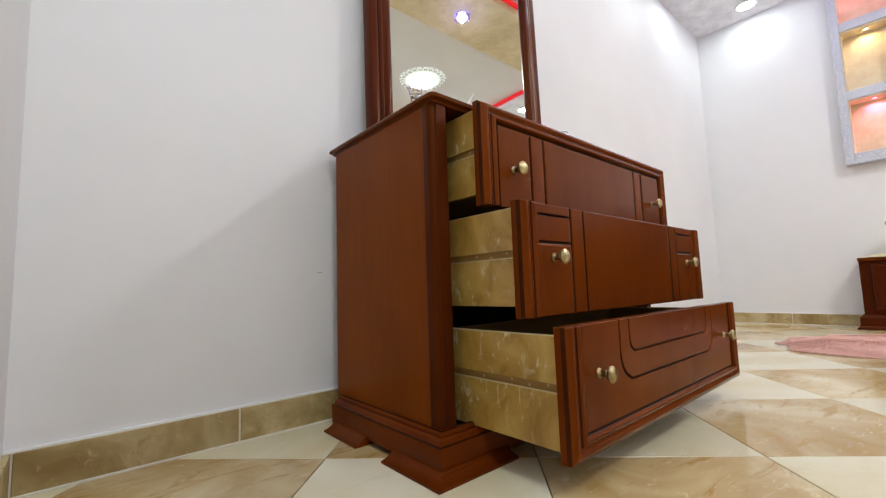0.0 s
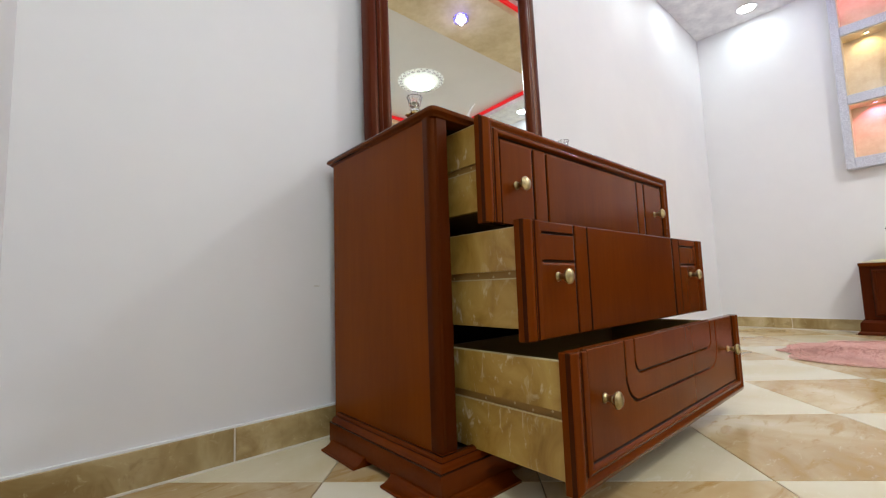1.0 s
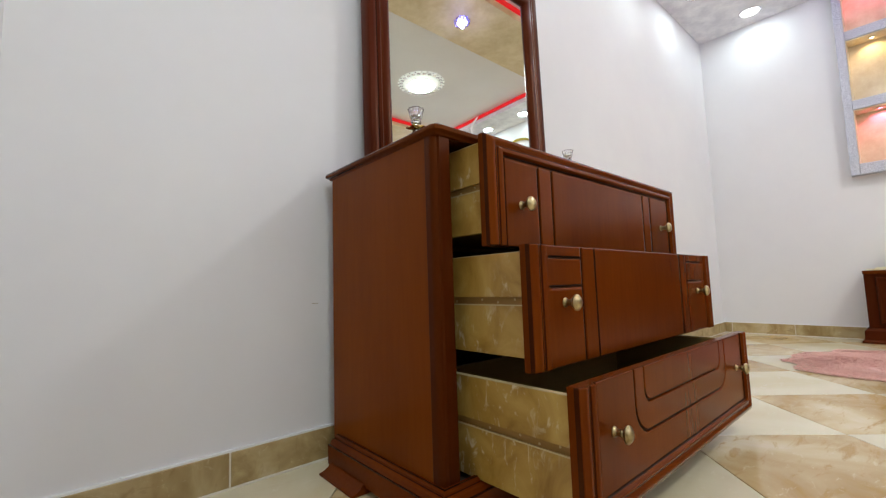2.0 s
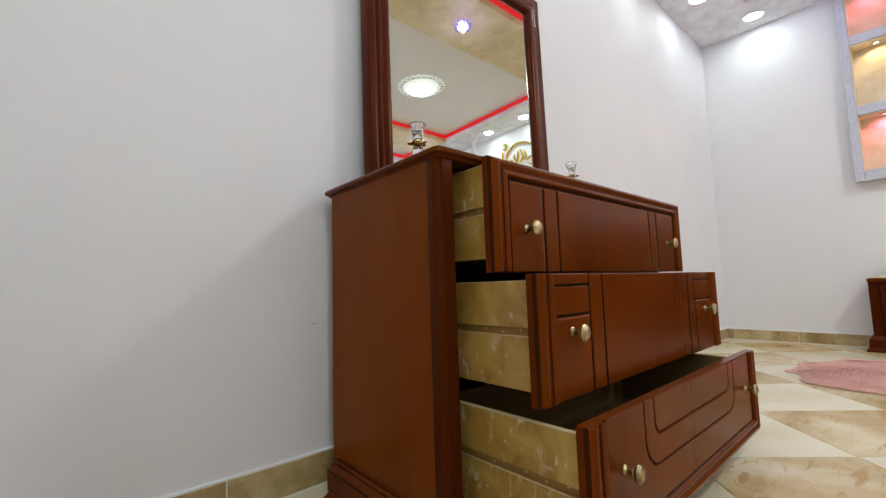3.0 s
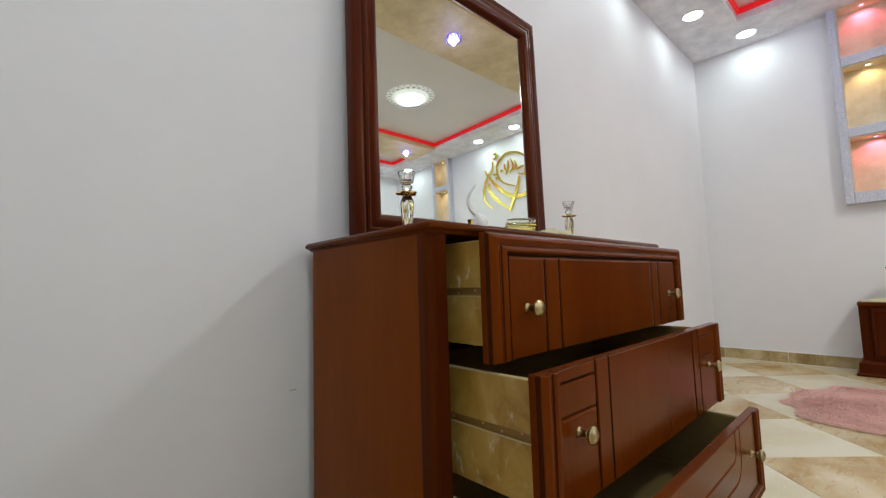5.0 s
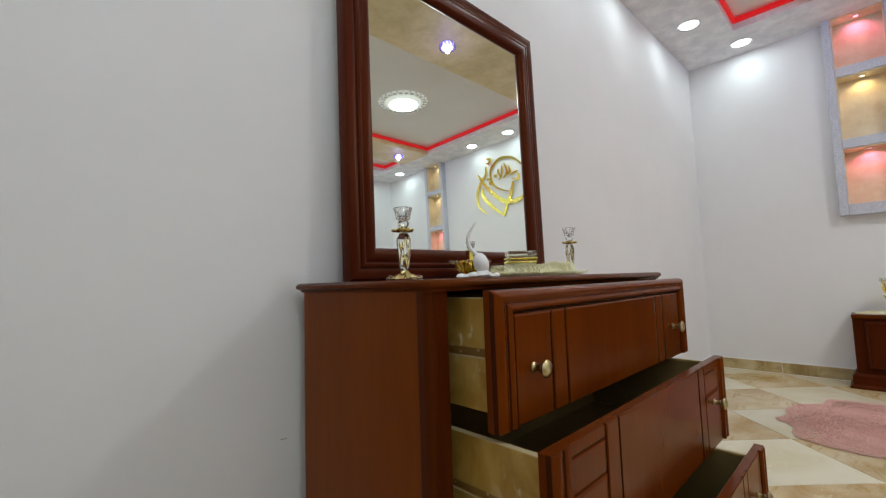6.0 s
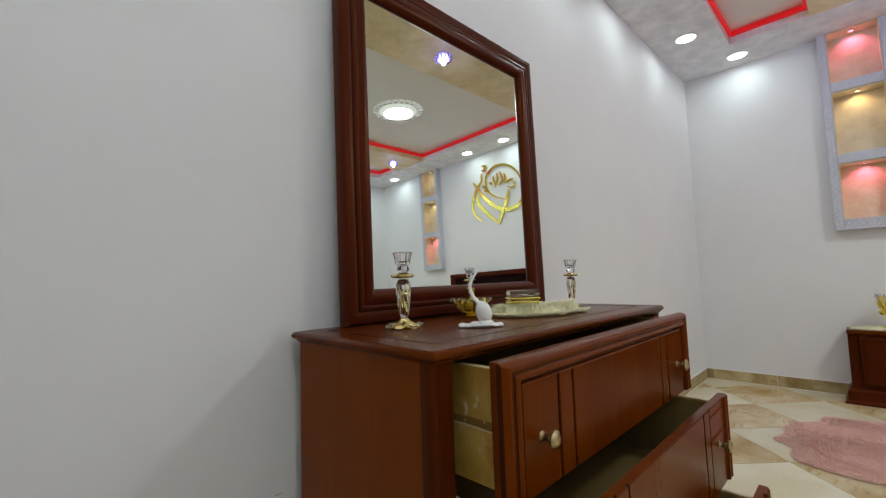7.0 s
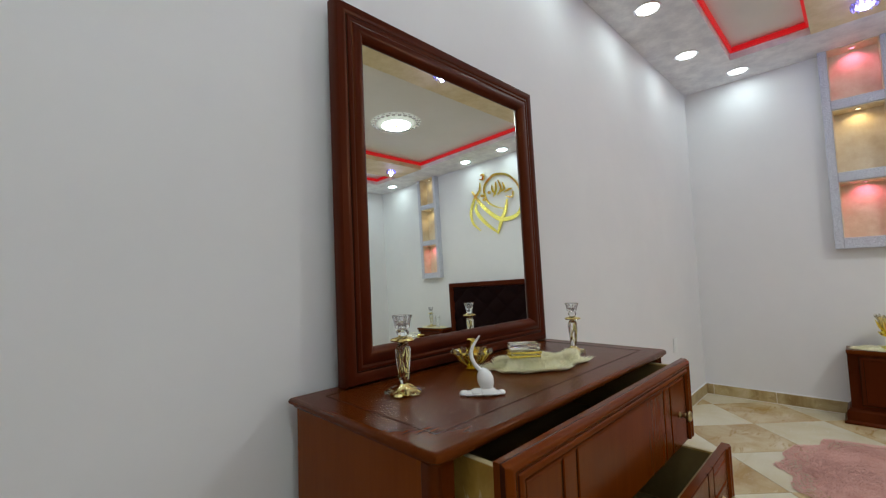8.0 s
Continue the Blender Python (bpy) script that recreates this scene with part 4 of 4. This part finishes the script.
# headboard
H0, H1, HZ = -3.20, -1.46, 1.116
t = thing("bed_headboard", (3.78, (H0 + H1) / 2, 0), "dark tufted velvet headboard in a mahogany frame", "headboard")
ring = [(H0, 0.0), (H0, HZ), (H1, HZ), (H1, 0.0)]
hb = [(0.0, 0.0), (0.0, 0.05), (0.008, 0.06), (0.05, 0.055), (0.065, 0.04), (0.07, 0.0)]
part("headboard_frame", sweep(hb, ring, False, lambda a, c, h: Vector((3.80 - h, a, c))), FRAMEWOOD, t, "moulded wooden frame", True)
ny, nz = 120, 60
verts, faces = [], []
for i in range(nz + 1):
    for j in range(ny + 1):
        y, z = H0 + 0.068 + (H1 - H0 - 0.136) * j / ny, 0.3 + (HZ - 0.068 - 0.3) * i / nz
        p, q = (y / 0.16 + z / 0.13), (y / 0.16 - z / 0.13)
        d = abs(math.sin(math.pi * p / 2)) * abs(math.sin(math.pi * q / 2))
        verts.append((3.785 - 0.03 * d ** 0.5 - 3.78, y - (H0 + H1) / 2, z))
for i in range(nz):
    for j in range(ny):
        a = i * (ny + 1) + j
        faces.append((a, a + ny + 1, a + ny + 2, a + 1))
me = bpy.data.meshes.new("upholstery")
me.from_pydata(verts, [], faces)
me.materials.append(VELVET)
me.polygons.foreach_set("use_smooth", [True] * len(me.polygons))
sol = new("upholstery", me)
sol.parent = t
tagged(sol, "dark diamond-tufted velvet")
part("back_board", box(3.786, 3.80, H0 + 0.05, H1 - 0.05, 0.0, HZ - 0.05), CARCASS, t)

# gold wall calligraphy, as plain strokes
t = thing("wall_ornament", (3.81, -2.3, 2.1), "polished gold ring and sweeping strokes mounted on the wall", "wall decoration")


def stroke(pts, width, closed=False):
    """A flat bar of varying width along points (y, z) on the east wall."""
    p = [Vector(q) for q in pts]
    fine, n = [], len(p)
    for i in range(n - 1):
        a, b2, c, d = p[max(i - 1, 0)], p[i], p[i + 1], p[min(i + 2, n - 1)]
        for k in range(8):
            s = k / 8
            fine.append(0.5 * ((2 * b2) + (c - a) * s + (2 * a - 5 * b2 + 4 * c - d) * s * s + (3 * b2 - a - 3 * c + d) * s ** 3))
    fine.append(p[-1])
    m = len(fine)
    left, right = [], []
    for i, q in enumerate(fine):
        d = (fine[min(i + 1, m - 1)] - fine[max(i - 1, 0)]).normalized()
        w = width * (0.25 + 0.75 * math.sin(math.pi * (0.06 + 0.88 * i / (m - 1))))
        nrm = Vector((-d.y, d.x)) * w
        left.append(q + nrm)
        right.append(q - nrm)
    b = bmesh.new()
    lift = 0.0011 * len(t.children)
    lo, hi = WALL_B - 0.010, WALL_B - 0.020 - lift
    rows = []
    for l, r in zip(left, right):
        rows.append([b.verts.new((lo, *l)), b.verts.new((hi, *l)), b.verts.new((hi, *r)), b.verts.new((lo, *r))])
    for a, c in zip(rows, rows[1:]):
        for k in range(4):
            b.faces.new((a[k], a[(k + 1) % 4], c[(k + 1) % 4], c[k]))
    b.faces.new(rows[0][::-1])
    b.faces.new(rows[-1])
    bmesh.ops.recalc_face_normals(b, faces=b.faces)
    part("stroke", b, GOLD, t)


stroke([(-1.93, 2.10), (-1.97, 2.28), (-2.07, 2.40), (-2.18, 2.46), (-2.32, 2.48), (-2.41, 2.44), (-2.49, 2.36), (-2.49, 2.24), (-2.44, 2.14), (-2.34, 2.07), (-2.21, 2.02)], 0.016)
stroke([(-2.71, 2.34), (-2.60, 2.18), (-2.45, 2.02), (-2.28, 1.90), (-2.10, 1.88), (-1.98, 1.93), (-1.92, 2.06)], 0.028)
stroke([(-2.56, 2.43), (-2.58, 2.32), (-2.67, 2.23), (-2.75, 2.06), (-2.72, 1.90), (-2.60, 1.79)], 0.019)
stroke([(-2.64, 2.15), (-2.65, 2.05), (-2.51, 1.88), (-2.31, 1.72)], 0.024)
stroke([(-2.32, 1.71), (-2.26, 1.85), (-2.18, 1.99), (-2.14, 2.13)], 0.024)
for pts in ([(-2.36, 2.35), (-2.36, 2.29), (-2.31, 2.22)], [(-2.35, 2.20), (-2.30, 2.28), (-2.30, 2.38)], [(-2.28, 2.21), (-2.22, 2.28), (-2.26, 2.40)], [(-2.23, 2.24), (-2.17, 2.27), (-2.19, 2.35)], [(-2.17, 2.22), (-2.11, 2.24), (-2.05, 2.25)], [(-2.15, 2.17), (-2.06, 2.14), (-2.04, 2.21)]):
    stroke(pts, 0.011)
stroke([(-2.55, 2.47), (-2.50, 2.46), (-2.49, 2.52), (-2.54, 2.52)], 0.014)
for dy, dz in ((-2.41, 2.26), (-2.53, 2.24), (-2.50, 2.18)):
    stroke([(dy - 0.020, dz), (dy, dz + 0.004), (dy + 0.020, dz)], 0.020)

# pink fur rug


def hide_b(a):
    c, d = math.cos(a), math.sin(a)
    k = (abs(c) ** 5 + abs(d) ** 5) ** (-1 / 5)
    r = k * (1 + 0.045 * math.sin(3 * a + 2.0) + 0.04 * math.sin(5 * a + 0.4) + 0.026 * math.sin(11 * a) + 0.018 * math.sin(17 * a + 1))
    return Vector((0.52 * c, 0.75 * d, 0)) * r


fur_patch("fur_rug", (2.69, -1.425, 0.0), hide_b, 0.022, 60000, 0.010, 0.0040, PINKFUR, "dusty pink fur rug on the marble floor", "rug", 9, 0.3, 0.0035)

# ---------------------------------------------------------------- tiles of floor and skirting


def clip(poly, axis, limit, keep_less):
    out = []
    for i, p in enumerate(poly):
        q = poly[(i + 1) % len(poly)]
        a = (p[axis] <= limit) if keep_less else (p[axis] >= limit)
        b2 = (q[axis] <= limit) if keep_less else (q[axis] >= limit)
        if a:
            out.append(p)
        if a != b2:
            s = (limit - p[axis]) / (q[axis] - p[axis])
            out.append((p[0] + s * (q[0] - p[0]), p[1] + s * (q[1] - p[1])))
    return out


def tile_mesh(poly, z0, z1, mat, cx, cy, lip=0.0012):
    verts, faces, n = [], [], len(poly)
    mx, my = sum(p[0] for p in poly) / n, sum(p[1] for p in poly) / n
    for z, s in ((z0, 0.0), (z1 - lip, 0.0), (z1, lip)):
        for x, y in poly:
            d = Vector((mx - x, my - y)).normalized() * s
            verts.append((x + d.x - cx, y + d.y - cy, z))
    for k in range(n):
        for r in (0, 1):
            faces.append((r * n + k, r * n + (k + 1) % n, (r + 1) * n + (k + 1) % n, (r + 1) * n + k))
    faces.append(tuple(range(2 * n, 3 * n)))
    me = bpy.data.meshes.new("tile")
    me.from_pydata(verts, [], faces)
    me.materials.append(mat)
    return me


PU, PV, U0, V0, S2 = 0.449, 0.493, -0.289, 0.100, math.sqrt(0.5)
shared = {}
for i in range(-9, 8):
    for j in range(-3, 14):
        g = 0.0012
        u0, u1, v0, v1 = U0 + PU * i + g, U0 + PU * (i + 1) - g, V0 + PV * j + g, V0 + PV * (j + 1) - g
        poly = [((u + v) * S2, (u - v) * S2) for u, v in ((u0, v0), (u0, v1), (u1, v1), (u1, v0))]
        whole = poly
        for axis, limit, less in ((0, WALL_D + 0.002, False), (0, WALL_B - 0.002, True), (1, WALL_C + 0.002, False), (1, -0.002, True)):
            poly = clip(poly, axis, limit, less) if poly else poly
        if len(poly) < 3:
            continue
        area = abs(sum(p[0] * q[1] - q[0] * p[1] for p, q in zip(poly, poly[1:] + poly[:1]))) / 2
        if area < 2e-4:
            continue
        tan = (i - j) % 2 == 0
        cx, cy = sum(p[0] for p in whole) / 4, sum(p[1] for p in whole) / 4
        if area > 0.999 * (PU - 2 * g) * (PV - 2 * g):
            if tan not in shared:
                shared[tan] = tile_mesh(poly, -0.012, 0.0, TILE_TAN if tan else TILE_PALE, cx, cy)
            me = shared[tan]
        else:
            me = tile_mesh(poly, -0.012, 0.0, TILE_TAN if tan else TILE_PALE, cx, cy)
        ob = new("tile", me)
        ob.location = (cx, cy, 0)
        ob.parent = floor

# skirting: tiles with white joints, and the sealant bead along the top
SK, L = 0.088, 0.432
skirt_n = solid("baseboard_north", box(WALL_D, WALL_B, -0.009, 0, 0.0, SK - 0.002), GROUT, (0, 0, 0), "olive marble tile skirting along the wall", "skirting", kind="structure")
solid("trim_north", box(WALL_D, WALL_B, -0.010, 0.0, SK - 0.001, SK + 0.006, 0.002), CHALK, (0, 0, 0), "white sealant line above the skirting", "trim", kind="structure")
skirt_e = solid("baseboard_east", box(WALL_B - 0.009, WALL_B, WALL_C, -0.012, 0.0, SK - 0.002), GROUT, (0, 0, 0), "olive marble tile skirting along the wall", "skirting", kind="structure")
solid("trim_east", box(WALL_B - 0.010, WALL_B, WALL_C, -0.010, SK - 0.001, SK + 0.006, 0.002), CHALK, (0, 0, 0), "white sealant line above the skirting", "trim", kind="structure")
skirt_w = solid("baseboard_west", box(WALL_D, WALL_D + 0.009, WALL_C, -0.012, 0.0, SK - 0.002), GROUT, (0, 0, 0), "olive marble tile skirting along the wall", "skirting", kind="structure")


bead = box(WALL_D, WALL_B, -0.0175, -0.012, 0.0, 0.005, 0.001)
box(WALL_B - 0.0175, WALL_B - 0.012, WALL_C, -0.0175, 0.0, 0.005, 0.001, bm=bead)
solid("trim_floor_joint", bead, GROUT, (0, 0, 0), "white grout line between skirting and floor", "trim", kind="structure")


def skirting(parent, lo, hi, first, place, turned):
    a = first
    while a > lo:
        a -= L
    while a < hi:
        p, q = max(a, lo) + 0.0024, min(a + L, hi) - 0.0024
        if q - p > 0.01:
            ln = (q - p) / 2
            b = box(-ln, ln, -0.012, 0.0, 0.002, SK, 0.0015, segments=1)
            me = mesh_of("skirting_tile", b, SKIRT)
            ob = new("skirting_tile", me)
            ob.matrix_basis = place((p + q) / 2, turned)
            ob.parent = parent
        a += L


skirting(skirt_n, WALL_D + 0.013, WALL_B - 0.013, -0.2515, lambda m, k: pose(m, 0, 0), 0)
skirting(skirt_e, WALL_C, -0.0, -0.062, lambda m, k: pose(WALL_B, m, 0, 0, 0, -90), 0)
skirting(skirt_w, WALL_C, -0.0, -0.10, lambda m, k: pose(WALL_D, m, 0, 0, 0, 90), 0)
